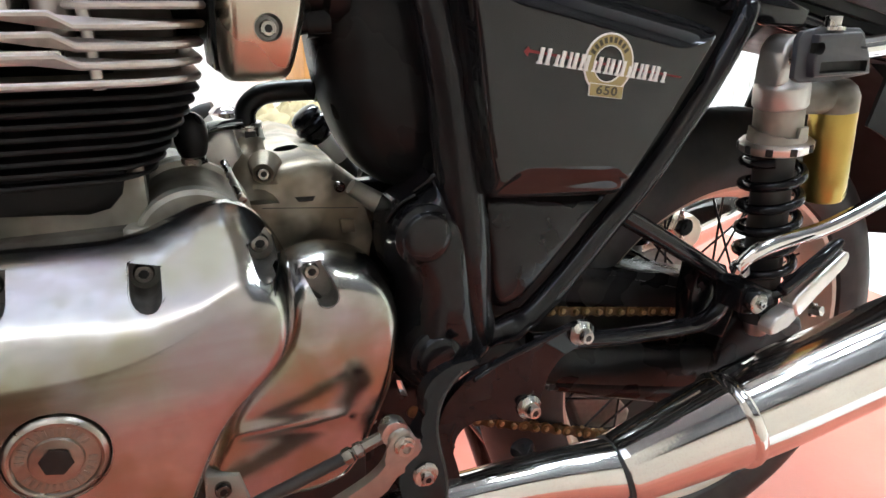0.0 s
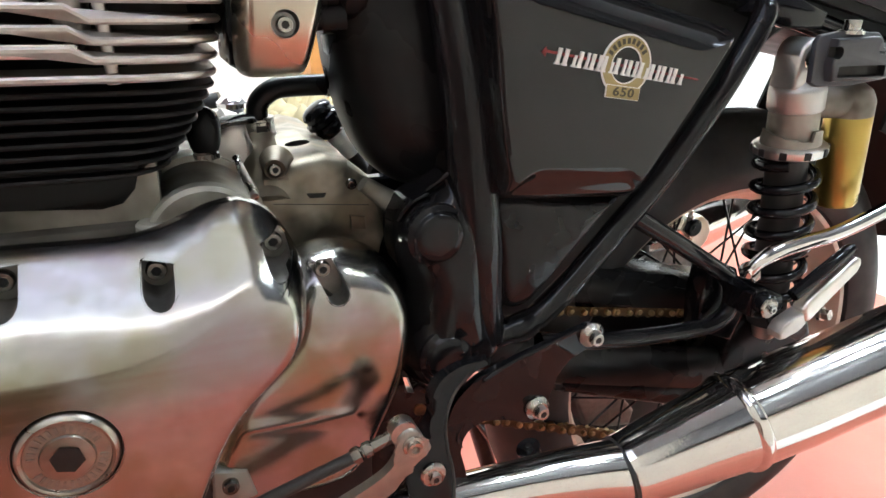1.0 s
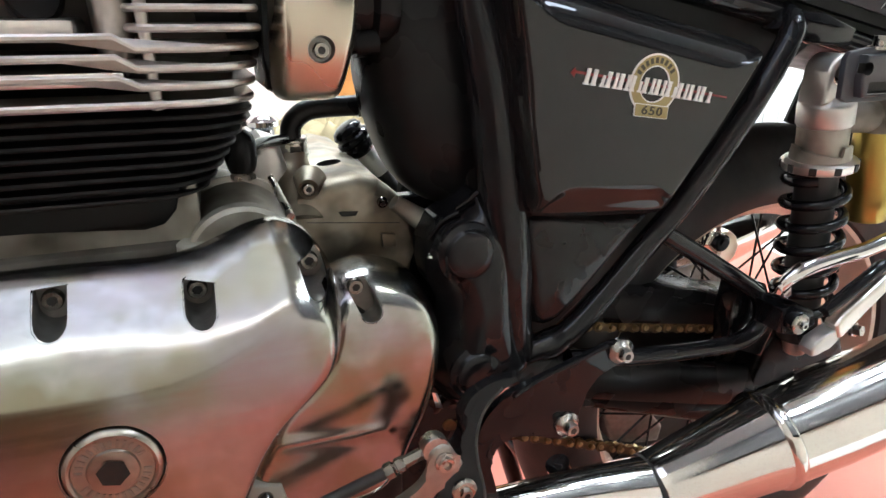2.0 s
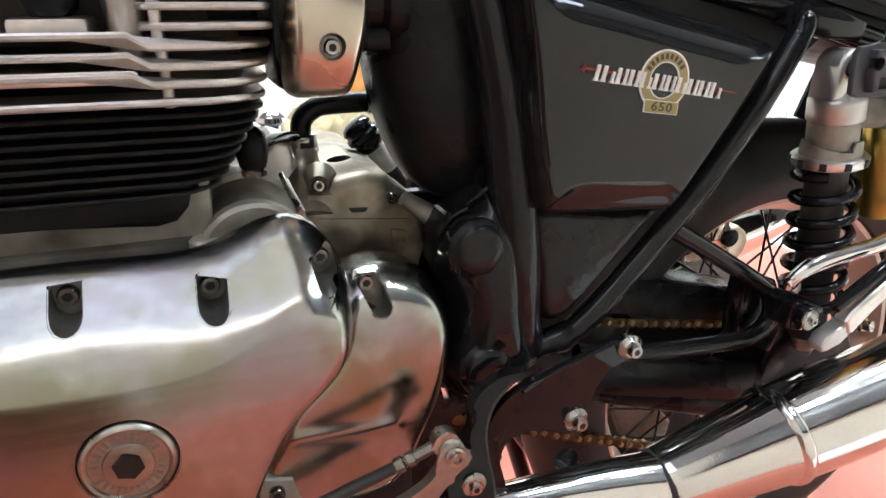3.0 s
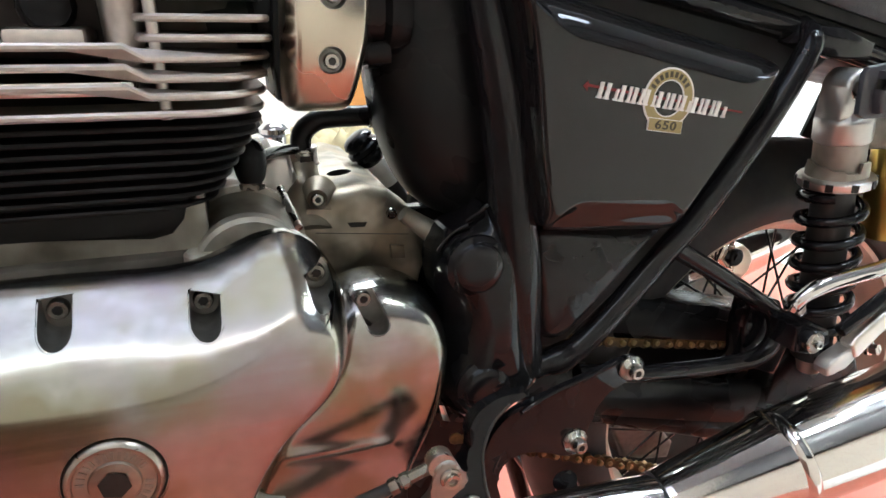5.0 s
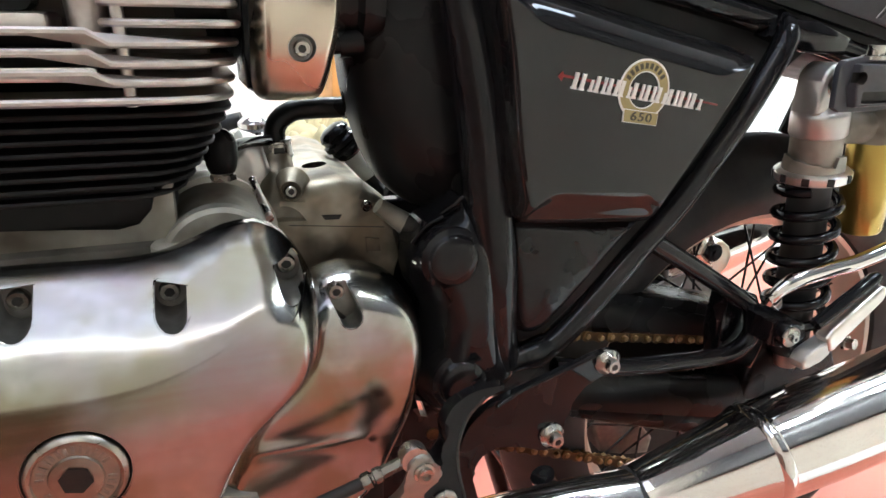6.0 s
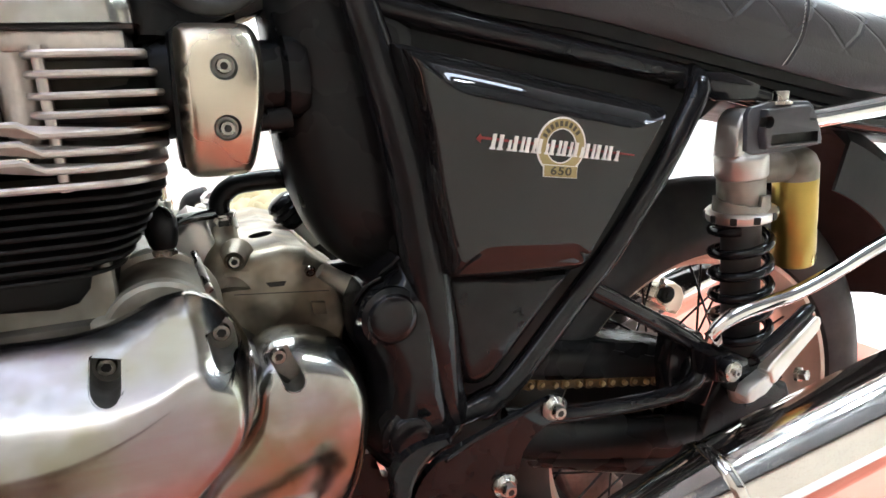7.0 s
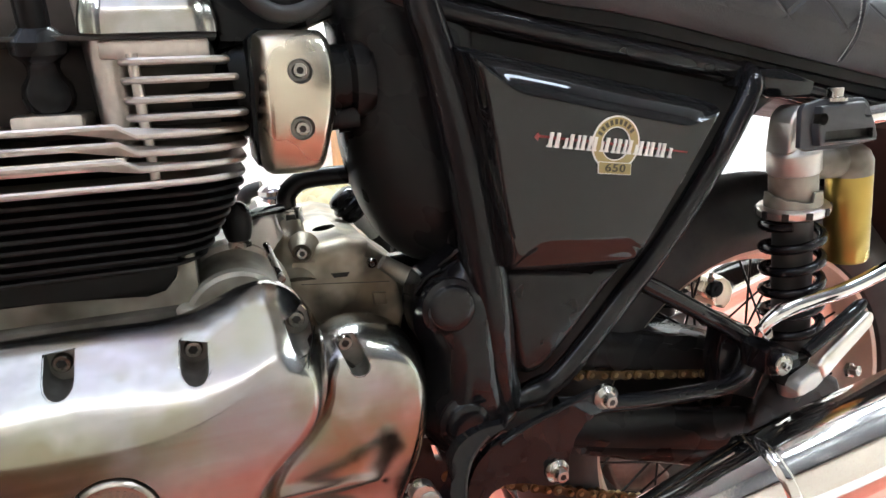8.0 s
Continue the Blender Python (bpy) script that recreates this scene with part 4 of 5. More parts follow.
bm = plate([(0.223, 0.4765), (0.207, 0.4765), (0.193, 0.474), (0.178, 0.466), (0.170, 0.452), (0.171, 0.433), (0.160, 0.417), (0.147, 0.408), (0.142, 0.391), (0.147, 0.372), (0.160, 0.358), (0.177, 0.358), (0.182, 0.379), (0.183, 0.393),
              (0.180, 0.411), (0.180, 0.430), (0.185, 0.445), (0.193, 0.457), (0.208, 0.468), (0.226, 0.474)], 0.434, 0.458, 0.0045, 4, 4)
for v in bm.verts:
    v.co.y += 0.28 * (v.co.z - 0.425) * (1 if v.co.y < 0.45 else 0)
part("hanger_arm", bm, FRAME, hang)
part("edge_rib", tube([(0.318, 0.4585, 0.4825), (0.285, 0.4582, 0.4728), (0.257, 0.458, 0.4648), (0.235, 0.456, 0.4580), (0.220, 0.450, 0.4560)], 0.0022, 10), FRAME, hang)
# Added glossy tube that shapes a highlight line along the arm's edge.
part("arm_highlight_tube", tube([(x, 0.4362 + 0.28 * (z - 0.425), z) for x, z in ((0.1795, 0.362), (0.1822, 0.380), (0.1822, 0.394), (0.1793, 0.411), (0.1793, 0.430), (0.1843, 0.4455), (0.1925, 0.4575), (0.2075, 0.469))], 0.0026, 10), BLACK, hang)
part("arm_gusset", tube([(0.206, 0.459, 0.412), (0.2005, 0.459, 0.398), (0.204, 0.459, 0.386)], 0.0028, 10), FRAME, hang)
for x, y, z, s in ((0.330, 0.457, 0.476, 1.0), (0.279, 0.457, 0.411, 1.0)):
    part("flange_washer", lathe((x, y, z), (0, -1, 0), [(0, 0.0118), (0.002, 0.0118), (0.0045, 0.0095), (0.0065, 0.008)], 28), STEEL, hang)
    shared("bolt", BOLT, hang, at(x, y - 0.004, z, s=0.85))
part("flange_washer", lathe((0.165, 0.427, 0.393), (0, -1, 0), [(0, 0.0112), (0.002, 0.0112), (0.004, 0.0095), (0.0045, 0.007)], 28), STEEL, hang)
shared("bolt", BOLT, hang, at(0.165, 0.426, 0.393, s=0.72))

part("gear_rod", tube([(-0.02, 0.42, 0.3995), (0.04, 0.42, 0.4175), (0.098, 0.42, 0.4345)], [0.0050, 0.0050, 0.0048], 14, 2), RUBBER, bike, "black gear linkage rod")
part("rod_nut", lathe((0.096, 0.42, 0.4338), (0.94, 0, 0.33), [(0, 0.0052), (0.002, 0.0066), (0.007, 0.0066), (0.0085, 0.0045), (0.0095, 0.0045), (0.0105, 0.0062), (0.016, 0.0062), (0.017, 0.0050), (0.028, 0.0048), (0.034, 0.0052)], 6), SCREW_STEEL, bike)
part("rod_end", lathe((0.1365, 0.427, 0.4475), (0, -1, 0), [(0, 0.0075), (0, 0.0104), (0.002, 0.0112), (0.010, 0.0112), (0.012, 0.0104), (0.012, 0.0075)], 32), STEEL, bike, "zinc-plated rod end of the gear linkage")
part("rod_end_bolt", lathe((0.1425, 0.412, 0.4375), (0, -1, 0), [(0, 0.0085), (0.002, 0.0085), (0.0025, 0.0062), (0.006, 0.0062), (0.006, 0.0036), (0.003, 0.0034), (0.003, 0)], 24), STEEL, bike)
part("gear_lever", plate([(0.130, 0.445), (0.131, 0.432), (0.124, 0.4195), (0.110, 0.410), (0.087, 0.400), (0.05, 0.385), (0.0, 0.368), (-0.03, 0.360), (-0.03, 0.342), (0.0, 0.350), (0.05, 0.365), (0.112, 0.3905), (0.133, 0.403), (0.140, 0.414), (0.150, 0.423),
              (0.156, 0.4265), (0.1585, 0.4315), (0.1535, 0.438), (0.150, 0.446), (0.143, 0.452), (0.136, 0.451)], 0.4125, 0.4215, 0.003, 3, 3), LEVER, bike, "bare metal gear lever")
part("side_stand_bracket", plate([(-0.002, 0.412), (0.024, 0.406), (0.030, 0.38), (-0.004, 0.372)], 0.468, 0.49, 0.004), CAST, bike)

shared("screw", SCREW, bike, at(0.010, 0.468, 0.398))
part("sump_guard", plate([(-0.12, 0.42), (-0.02, 0.43), (0.10, 0.44), (0.132, 0.43), (0.143, 0.395), (0.143, 0.23), (0.10, 0.20), (-0.12, 0.20)], 0.525, 0.60, 0.004), RUBBER, bike)
part("mount_lug", plate([(0.150, 0.440), (0.164, 0.436), (0.171, 0.415), (0.158, 0.400), (0.148, 0.412)], 0.545, 0.57, 0.003), RUBBER, bike)

# swingarm, chain and sprocket
WX, WY, WZ = 0.633, 0.632, 0.322
part("swingarm", tube([(0.20, 0.545, 0.46), (0.32, 0.545, 0.41), (0.50, 0.545, 0.355), (0.66, 0.545, 0.322), (0.72, 0.545, 0.312)], [0.026, 0.028, 0.030, 0.030, 0.026], 18, flat=0.6), PLASTIC, bike, "black painted swingarm")
part("chain_guard", plate([(0.30, 0.503), (0.414, 0.484), (0.51, 0.467), (0.62, 0.438), (0.665, 0.415), (0.665, 0.390), (0.62, 0.401), (0.516, 0.423), (0.395, 0.445), (0.30, 0.463)], 0.562, 0.612, 0.014, 4), PLASTIC, bike, "black plastic chain guard")
part("guard_backing", plate([(0.30, 0.48), (0.40, 0.47), (0.62, 0.42), (0.62, 0.33), (0.50, 0.34), (0.38, 0.385), (0.30, 0.40)], 0.600, 0.613, 0.003, 1), FIN_BLACK, bike)
lobe = [(0.0079 + 0.0068 * math.cos(radians(a)), 0.0068 * math.sin(radians(a))) for a in range(-120, 121, 30)]
LINK = keep("link", plate(lobe + [(0.0, 0.0034)] + [(-x, -z) for x, z in lobe] + [(0.0, -0.0034)], -0.002, 0.0, 0.0006, 1), CHAIN)
ROLLER = keep("roller", lathe((0, 0, 0), (0, 1, 0), [(-0.0068, 0.0), (-0.0068, 0.0026), (-0.0060, 0.0033), (0.009, 0.0034), (0.009, 0)], 10), PIN)
chain = new("drive_chain")
chain.parent = bike
chain.matrix_parent_inverse = Matrix.Translation(-BASE)
for a, b in (((0.215, 0.570, 0.352), (0.66, 0.570, 0.180)), ((0.25, 0.570, 0.465), (0.70, 0.570, 0.382))):
    a, b = Vector(a), Vector(b)
    d = (b - a).normalized()
    for i in range(int((b - a).length / 0.0159)):
        p = a + d * 0.0159 * i
        m = Matrix.Translation(p + Vector((0, -0.003 if i % 2 else 0.0, 0))) @ Matrix.Rotation(-math.atan2(d.z, d.x), 4, "Y")
        ob = new("link", LINK)
        ob.parent = chain
        ob.matrix_basis = m
        ob = new("roller", ROLLER)
        ob.parent = chain
        ob.matrix_basis = m @ Matrix.Translation((0.008, 0, 0))

# rear wheel
wheel = part("tyre", lathe((WX, WY, WZ), (0, 1, 0), [(-0.035, 0.225), (-0.049, 0.230), (-0.0585, 0.250), (-0.0595, 0.263), (-0.052, 0.283), (-0.037, 0.302), (-0.019, 0.314), (0, 0.318), (0.019, 0.314), (0.037, 0.302), (0.052, 0.283), (0.0595, 0.263), (0.0585, 0.250), (0.049, 0.230), (0.035, 0.225), (-0.035, 0.225)], 96), RUBBER, bike, "worn black rear tyre")
rim = part("rim", lathe((WX, WY, WZ), (0, 1, 0), [(-0.041, 0.230), (-0.044, 0.2275), (-0.042, 0.2225), (-0.034, 0.219), (-0.026, 0.216), (-0.012, 0.206), (0.012, 0.206), (0.026, 0.216), (0.034, 0.219), (0.042, 0.2225), (0.044, 0.2275), (0.041, 0.230), (-0.041, 0.230)], 96), RIM, wheel, "aluminium wheel rim")
hub = part("hub", lathe((WX, WY, WZ), (0, 1, 0), [(-0.06, 0.0), (-0.06, 0.045), (-0.05, 0.075), (-0.03, 0.078), (-0.025, 0.055), (0.03, 0.05), (0.035, 0.07), (0.05, 0.07), (0.055, 0.03), (0.055, 0)], 48), CAST, wheel, "cast aluminium hub")
part("sprocket", lathe((WX, 0.575, WZ), (0, 1, 0), [(0, 0.05), (0, 0.100), (0.005, 0.100), (0.005, 0.05), (0, 0.05)], 48), STEEL, wheel)
SPOKE = keep("spoke", lathe((0, 0, 0), (0, 0, 1), [(0, 0.0016), (1, 0.0016)], 8), FRAME)
for i in range(36):
    a = 2 * math.pi * i / 36
    side = -1 if i % 2 else 1
    lead = 0.9 * (1 if (i // 2) % 2 else -1)
    p = Vector((WX + 0.072 * math.cos(a + lead), WY + side * 0.036, WZ + 0.072 * math.sin(a + lead)))
    q = Vector((WX + 0.212 * math.cos(a), WY + side * 0.008, WZ + 0.212 * math.sin(a)))
    m = Matrix.Translation(p) @ (q - p).to_track_quat("Z", "Y").to_matrix().to_4x4() @ Matrix.Diagonal((1, 1, (q - p).length, 1))
    ob = new("spoke", SPOKE)
    ob.parent = wheel
    ob.matrix_basis = m
part("brake_disc", lathe((WX, 0.70, WZ), (0, 1, 0), [(0, 0.075), (0, 0.112), (0.005, 0.112), (0.005, 0.075), (0, 0.075)], 64), DARK_STEEL, wheel)
caliper = part("brake_caliper", plate([(0.640, 0.4620), (0.646, 0.4760), (0.660, 0.4800), (0.676, 0.4790), (0.688, 0.4700), (0.694, 0.4560), (0.690, 0.4400), (0.680, 0.4300), (0.670, 0.4330), (0.664, 0.4450), (0.650, 0.4500)], 0.69, 0.74, 0.006, 3), BRUSHED, bike, "cast rear brake caliper")
part("caliper_piston", lathe((0.656, 0.690, 0.466), (0, -1, 0), [(0, 0.0125), (0.006, 0.0125), (0.008, 0.010), (0.008, 0.005), (0.010, 0.005), (0.010, 0)], 20), PLASTIC, caliper)
part("bleed_screw", lathe((0.650, 0.69, 0.478), (-0.2, -0.3, 1), [(0, 0.005), (0.006, 0.005), (0.007, 0.003), (0.016, 0.003)], 12), STEEL, caliper)
bm = bmesh.new()
rings = []
for k in range(0, 18):
    a = radians(70 - 3.4 * k)
    ring = []
    for off, r in ((-0.094, 0.318), (-0.092, 0.380), (-0.075, 0.400), (-0.04, 0.412), (0, 0.416), (0.04, 0.412), (0.075, 0.400), (0.092, 0.380), (0.094, 0.318), (0.090, 0.318), (0.087, 0.376), (0.04, 0.407), (0, 0.411), (-0.04, 0.407), (-0.087, 0.376), (-0.090, 0.318)):
        ring.append(bm.verts.new((WX + 0.032 + r * math.cos(a), WY + off, WZ + r * math.sin(a))))
    rings.append(ring)
for p, q in zip(rings, rings[1:]):
    for i in range(16):
        bm.faces.new((p[i], p[(i + 1) % 16], q[(i + 1) % 16], q[i]))
bm.faces.new(rings[0])
bm.faces.new(rings[-1])
part("rear_mudguard", bm, FIN_BLACK, bike, "gloss black rear mudguard")

# rear shock absorber
S0, S1 = Vector((0.583, 0.505, 0.710)), Vector((0.620, 0.515, 0.40))
SD = (S1 - S0).normalized()
shock = part("shock_body", lathe(S0, SD, [(0.026, 0.0235), (0.0285, 0.0262), (0.031, 0.0268), (0.049, 0.0268), (0.051, 0.0255), (0.052, 0.0238), (0.085, 0.0238), (0.087, 0.018), (0.28, 0.016), (0.285, 0.018), (0.32, 0.012)], 36), MATTE, bike, "silver twin shock absorber with black spring")
eye_ring = [(0.0195 * math.cos(radians(a)), 0.0195 * math.sin(radians(a))) for a in range(180, -1, -12)]
bm = plate([(S0.x - 0.0215, S0.z - 0.0285)] + [(S0.x + x, S0.z + z) for x, z in eye_ring] + [(S0.x + 0.0215, S0.z - 0.0285)], 0.489, 0.519, 0.005, 4)
part("top_eye", carve(bm, [lathe((S0.x, 0.480, S0.z), (0, 1, 0), [(0, 0.0138), (0.014, 0.0130)], 32)], 0.0008), MATTE, shock)
part("top_shoulder", lathe(S0, SD, [(0.020, 0.0195), (0.025, 0.0225), (0.029, 0.0262)], 32), MATTE, shock)
part("mount_bush", lathe(S0 + Vector((0, -0.011, 0)), (0, -1, 0), [(0, 0.0135), (0.002, 0.0125), (0.003, 0.0105), (0.009, 0.0105), (0.010, 0.0085), (0.016, 0.0085), (0.016, 0.005), (0.012, 0.005)], 32), STEEL, shock)
part("preload_sleeve", lathe(S0, SD, [(0.0515, 0.0244), (0.085, 0.0244), (0.086, 0.0238)], 36), CAST, shock)
bm = bmesh.new()
u = SD.orthogonal().normalized()
w = SD.cross(u)
cam_rows = []
for k in range(73):
    a = 2 * math.pi * k / 72
    f = (3 * k / 72 + 0.35) % 1.0
    top = 0.0795 - 0.012 * min(1.0, max(0.0, (int(f * 4) / 4 + 0.12 * (f * 4 % 1))))
    d = math.cos(a) * u + math.sin(a) * w
    cam_rows.append([bm.verts.new(S0 + SD * h + d * r) for h, r in ((top, 0.0255), (top, 0.0288), (0.087, 0.0292), (0.087, 0.0255))])
for p, q in zip(cam_rows, cam_rows[1:]):
    for i in range(3):
        bm.faces.new((p[i], p[i + 1], q[i + 1], q[i]))
part("preload_cam", bm, CAST, shock, "stepped preload cam")
part("preload_ring", lathe(S0, SD, [(0.085, 0.026), (0.086, 0.034), (0.088, 0.0365), (0.094, 0.0365), (0.096, 0.035), (0.097, 0.026)], 40), SATIN, shock)
for k in range(10):
    a = 2 * math.pi * k / 10 + 0.2
    u = SD.orthogonal().normalized()
    p = S0 + SD * 0.091 + 0.0362 * (math.cos(a) * u + math.sin(a) * SD.cross(u))
    bm = box(-0.0035, 0.0035, -0.0012, 0.0012, -0.0038, 0.0038, 0.0004, 1)
    bmesh.ops.transform(bm, matrix=Matrix.Translation(p) @ (p - S0 - SD * 0.091).to_track_quat("Y", "Z").to_matrix().to_4x4(), verts=bm.verts)
    # Notches are dark blocks painted like shaded cuts; the ring is whole.
    part("ring_notch", bm, SOCKET, shock)
coil = []
for i in range(0, 7 * 20 + 1):
    a = 2 * math.pi * i / 20
    u = SD.orthogonal().normalized()
    w = SD.cross(u)
    coil.append(S0 + SD * (0.103 + 0.180 * i / 140) + 0.0295 * (math.cos(a) * u + math.sin(a) * w))
part("coil_spring", tube(coil, 0.0056, 10, 1), FRAME, shock, "gloss black coil spring")
part("damper_sleeve", lathe(S0, SD, [(0.097, 0.0205), (0.30, 0.0205)], 24), RUBBER, shock)
R0 = Vector((0.6605, 0.500, 0.653))
part("reservoir", lathe(R0, SD, [(0.0, 0.022), (0.002, 0.0232), (0.096, 0.0232), (0.100, 0.021), (0.101, 0)], 36), GOLD, shock, "gold anodised gas reservoir")
part("reservoir_cap", lathe(R0, -SD, [(-0.001, 0.0232), (0.014, 0.0232), (0.024, 0.019), (0.030, 0.012), (0.031, 0)], 36), CAST, shock)
part("reservoir_bridge", tube([S0 + SD * 0.045 + Vector((0.02, 0, 0)), R0 + Vector((-0.01, 0, 0.012))], [0.016, 0.017], 18, 1), CAST, shock)

far = [Vector((0.592 + 0.030 * i / 140, 0.76, 0.60 - 0.20 * i / 140)) + 0.0295 * Vector((math.cos(2 * math.pi * i / 20), math.sin(2 * math.pi * i / 20), 0)) for i in range(141)]
part("far_spring", tube(far, 0.0056, 8, 1), FRAME, bike, "black coil spring of the far shock absorber")
part("far_damper", tube([(0.588, 0.76, 0.71), (0.624, 0.76, 0.38)], 0.0215, 18, 1), RUBBER, bike)

# grey rubber buffer block and chrome rails
blk = part("buffer_block", plate([(0.530, 0.728), (0.534, 0.734), (0.557, 0.7375), (0.606, 0.7365), (0.613, 0.732), (0.630, 0.699), (0.626, 0.694), (0.583, 0.690), (0.540, 0.690), (0.532, 0.694)], 0.4475, 0.4530, 0.0015, 2), GREY_RUBBER, bike, "grey rubber mounting block with a steel screw")
body = plate([(0.545, 0.7315), (0.598, 0.7335), (0.603, 0.727), (0.615, 0.711), (0.619, 0.696), (0.547, 0.695), (0.543, 0.711)], 0.4385, 0.4472, 0.0025, 3)
body = carve(body, [box(0.5515, 0.6115, 0.43, 0.4455, 0.6985, 0.7085, 0.001, 1)] + [lathe((x, 0.43, z), (0, 1, 0), [(0, 0.0060), (0.0160, 0.0056)], 24) for x, z in ((0.5475, 0.7200), (0.6035, 0.7235))])
pad = part("pad", body, GREY_RUBBER, blk)
pad.data.materials[1] = SOCKET
part("block_screw", lathe((0.572, 0.450, 0.735), (0, 0, 1), [(0, 0.011), (0.003, 0.011), (0.004, 0.007), (0.012, 0.007)], 20), STEEL, blk)
part("upper_rail", tube([(0.60, 0.48, 0.712), (0.66, 0.48, 0.7155), (0.76, 0.48, 0.724), (0.95, 0.48, 0.740)], 0.0112, 20), CHROME, bike, "chrome rear rail")
part("lower_rail", tube([(0.508, 0.455, 0.507), (0.511, 0.453, 0.517), (0.518, 0.451, 0.5245), (0.5305, 0.450, 0.5305), (0.5480, 0.45, 0.5340), (0.575, 0.45, 0.537), (0.61, 0.45, 0.5405), (0.66, 0.45, 0.553), (0.75, 0.45, 0.582), (0.95, 0.45, 0.64)], [0.0045, 0.006, 0.007, 0.008, 0.008, 0.008, 0.008, 0.008, 0.008, 0.008], 18), CHROME, bike, "bent chrome guard rail")
part("rail_tab", plate([(0.5000, 0.5172), (0.507, 0.510), (0.5135, 0.5015), (0.522, 0.5045), (0.519, 0.514), (0.513, 0.522)], 0.449, 0.4545, 0.002, 2), CHROME, bike)

# pillion footrest, folded up
peg = part("pillion_footrest", plate([(0.5505, 0.4800), (0.5575, 0.4650), (0.5630, 0.4655), (0.6135, 0.5120), (0.6190, 0.5185), (0.6170, 0.5245), (0.6105, 0.5265), (0.5560, 0.4880)], 0.418, 0.432, 0.004, 3), SATIN, bike, "folded metal pillion footrest with black rubber")
part("rubber_pad", tube([(0.5385, 0.425, 0.4945), (0.575, 0.425, 0.5160), (0.6035, 0.425, 0.5335), (0.609, 0.425, 0.5365)], [0.0062, 0.0066, 0.0064, 0.004], 14, 1), FRAME, peg)
part("clevis", lathe((0.524, 0.446, 0.481), (0, -1, 0), [(0, 0.0115), (0.009, 0.0118), (0.011, 0.0105)], 28), FRAME, peg)
part("bracket_lip", plate([(0.5290, 0.4500), (0.5270, 0.4570), (0.5310, 0.4650), (0.5430, 0.4710), (0.5545, 0.4760), (0.5615, 0.4625), (0.5490, 0.4580), (0.5370, 0.4500)], 0.420, 0.436, 0.0025, 3), MATTE, peg)
part("clevis_arm", plate([(0.512, 0.490), (0.5178, 0.4945), (0.5286, 0.4945), (0.5540, 0.4830), (0.5600, 0.4668), (0.529, 0.4604), (0.515, 0.4645)], 0.447, 0.482, 0.003), FRAME, peg)
part("washer", lathe((0.5215, 0.4350, 0.480), (0, -1, 0), [(0, 0.0105), (0.0015, 0.0105), (0.0025, 0.009), (0.0028, 0.006)], 24), STEEL, peg)
shared("bolt", BOLT, peg, at(0.5215, 0.4338, 0.480, s=0.55))
part("peg_hanger", plate([(0.510, 0.505), (0.550, 0.490), (0.575, 0.44), (0.56, 0.40), (0.51, 0.42), (0.505, 0.46)], 0.505, 0.53, 0.004), FRAME, bike, "black pillion footrest hanger")
part("axle_plate", plate([(0.575, 0.34), (0.585, 0.39), (0.61, 0.42), (0.66, 0.415), (0.715, 0.385), (0.735, 0.34), (0.73, 0.29), (0.60, 0.28)], 0.528, 0.562, 0.006, 3), PLASTIC, bike, "black swingarm end plate")
part("adjuster_nut", lathe((0.731, 0.530, 0.394), (0.2, -1, 0.2), [(0, 0.010), (0.004, 0.010), (0.005, 0.007), (0.013, 0.007)], 6), STEEL, bike)
part("guide_bolt", lathe((0.632, 0.527, 0.398), (0, -1, 0), [(0, 0.009), (0.003, 0.009), (0.003, 0.006), (0.001, 0.006)], 20), STEEL, bike)

# exhaust
part("exhaust_pipe", tube([(0.0, 0.47, 0.33), (0.15, 0.465, 0.327), (0.26, 0.459, 0.326), (0.33, 0.455, 0.321), (0.379, 0.452, 0.3145)], [0.022, 0.022, 0.024, 0.0285, 0.0325], 40), EXHAUST, bike, "chrome exhaust pipe")
MA, MB = Vector((0.385, 0.452, 0.313)), Vector((0.95, 0.405, 0.450))
part("silencer", lathe(MA, MB - MA, [(-0.002, 0.0340), (-0.002, 0.0362), (0, 0.0372), (0.006, 0.0376), (0.127, 0.0490), (0.130, 0.0522), (0.1325, 0.0530), (0.137, 0.0530), (0.1395, 0.0522), (0.142, 0.0503), (0.20, 0.0525), (0.45, 0.053), (0.55, 0.048)], 64), EXHAUST, bike, "chrome upswept silencer with fine surface speckle")
part("clamp_gap", lathe(MA, MB - MA, [(-0.0075, 0.0325), (-0.0065, 0.0364), (-0.0026, 0.0367), (-0.0022, 0.0325)], 48), RUBBER, bike)

# Added dark bar covering the bright floor just below the swingarm.
part("swingarm_filler_bar", tube([(0.36, 0.548, 0.372), (0.45, 0.548, 0.345), (0.56, 0.548, 0.312), (0.66, 0.548, 0.29)], [0.014, 0.018, 0.02, 0.016], 16), PLASTIC, bike, "black filler bar added under the swingarm")

part("far_silencer", lathe(Vector((0.382, 0.812, 0.310)), Vector((0.568, 0.047, 0.140)), [(0, 0.030), (0.13, 0.0495), (0.20, 0.0525), (0.45, 0.053), (0.55, 0.048)], 40), EXHAUST, bike, "chrome silencer on the far side")
part("far_swingarm", tube([(0.20, 0.72, 0.46), (0.32, 0.72, 0.41), (0.50, 0.72, 0.355), (0.72, 0.72, 0.312)], [0.024, 0.026, 0.028, 0.026], 14, flat=0.7), FRAME, bike)
part("axle_nut", lathe((0.655, 0.512, 0.322), (0, -1, 0), [(0, 0.018), (0.006, 0.018), (0.007, 0.013), (0.018, 0.013)], 6), STEEL, bike)
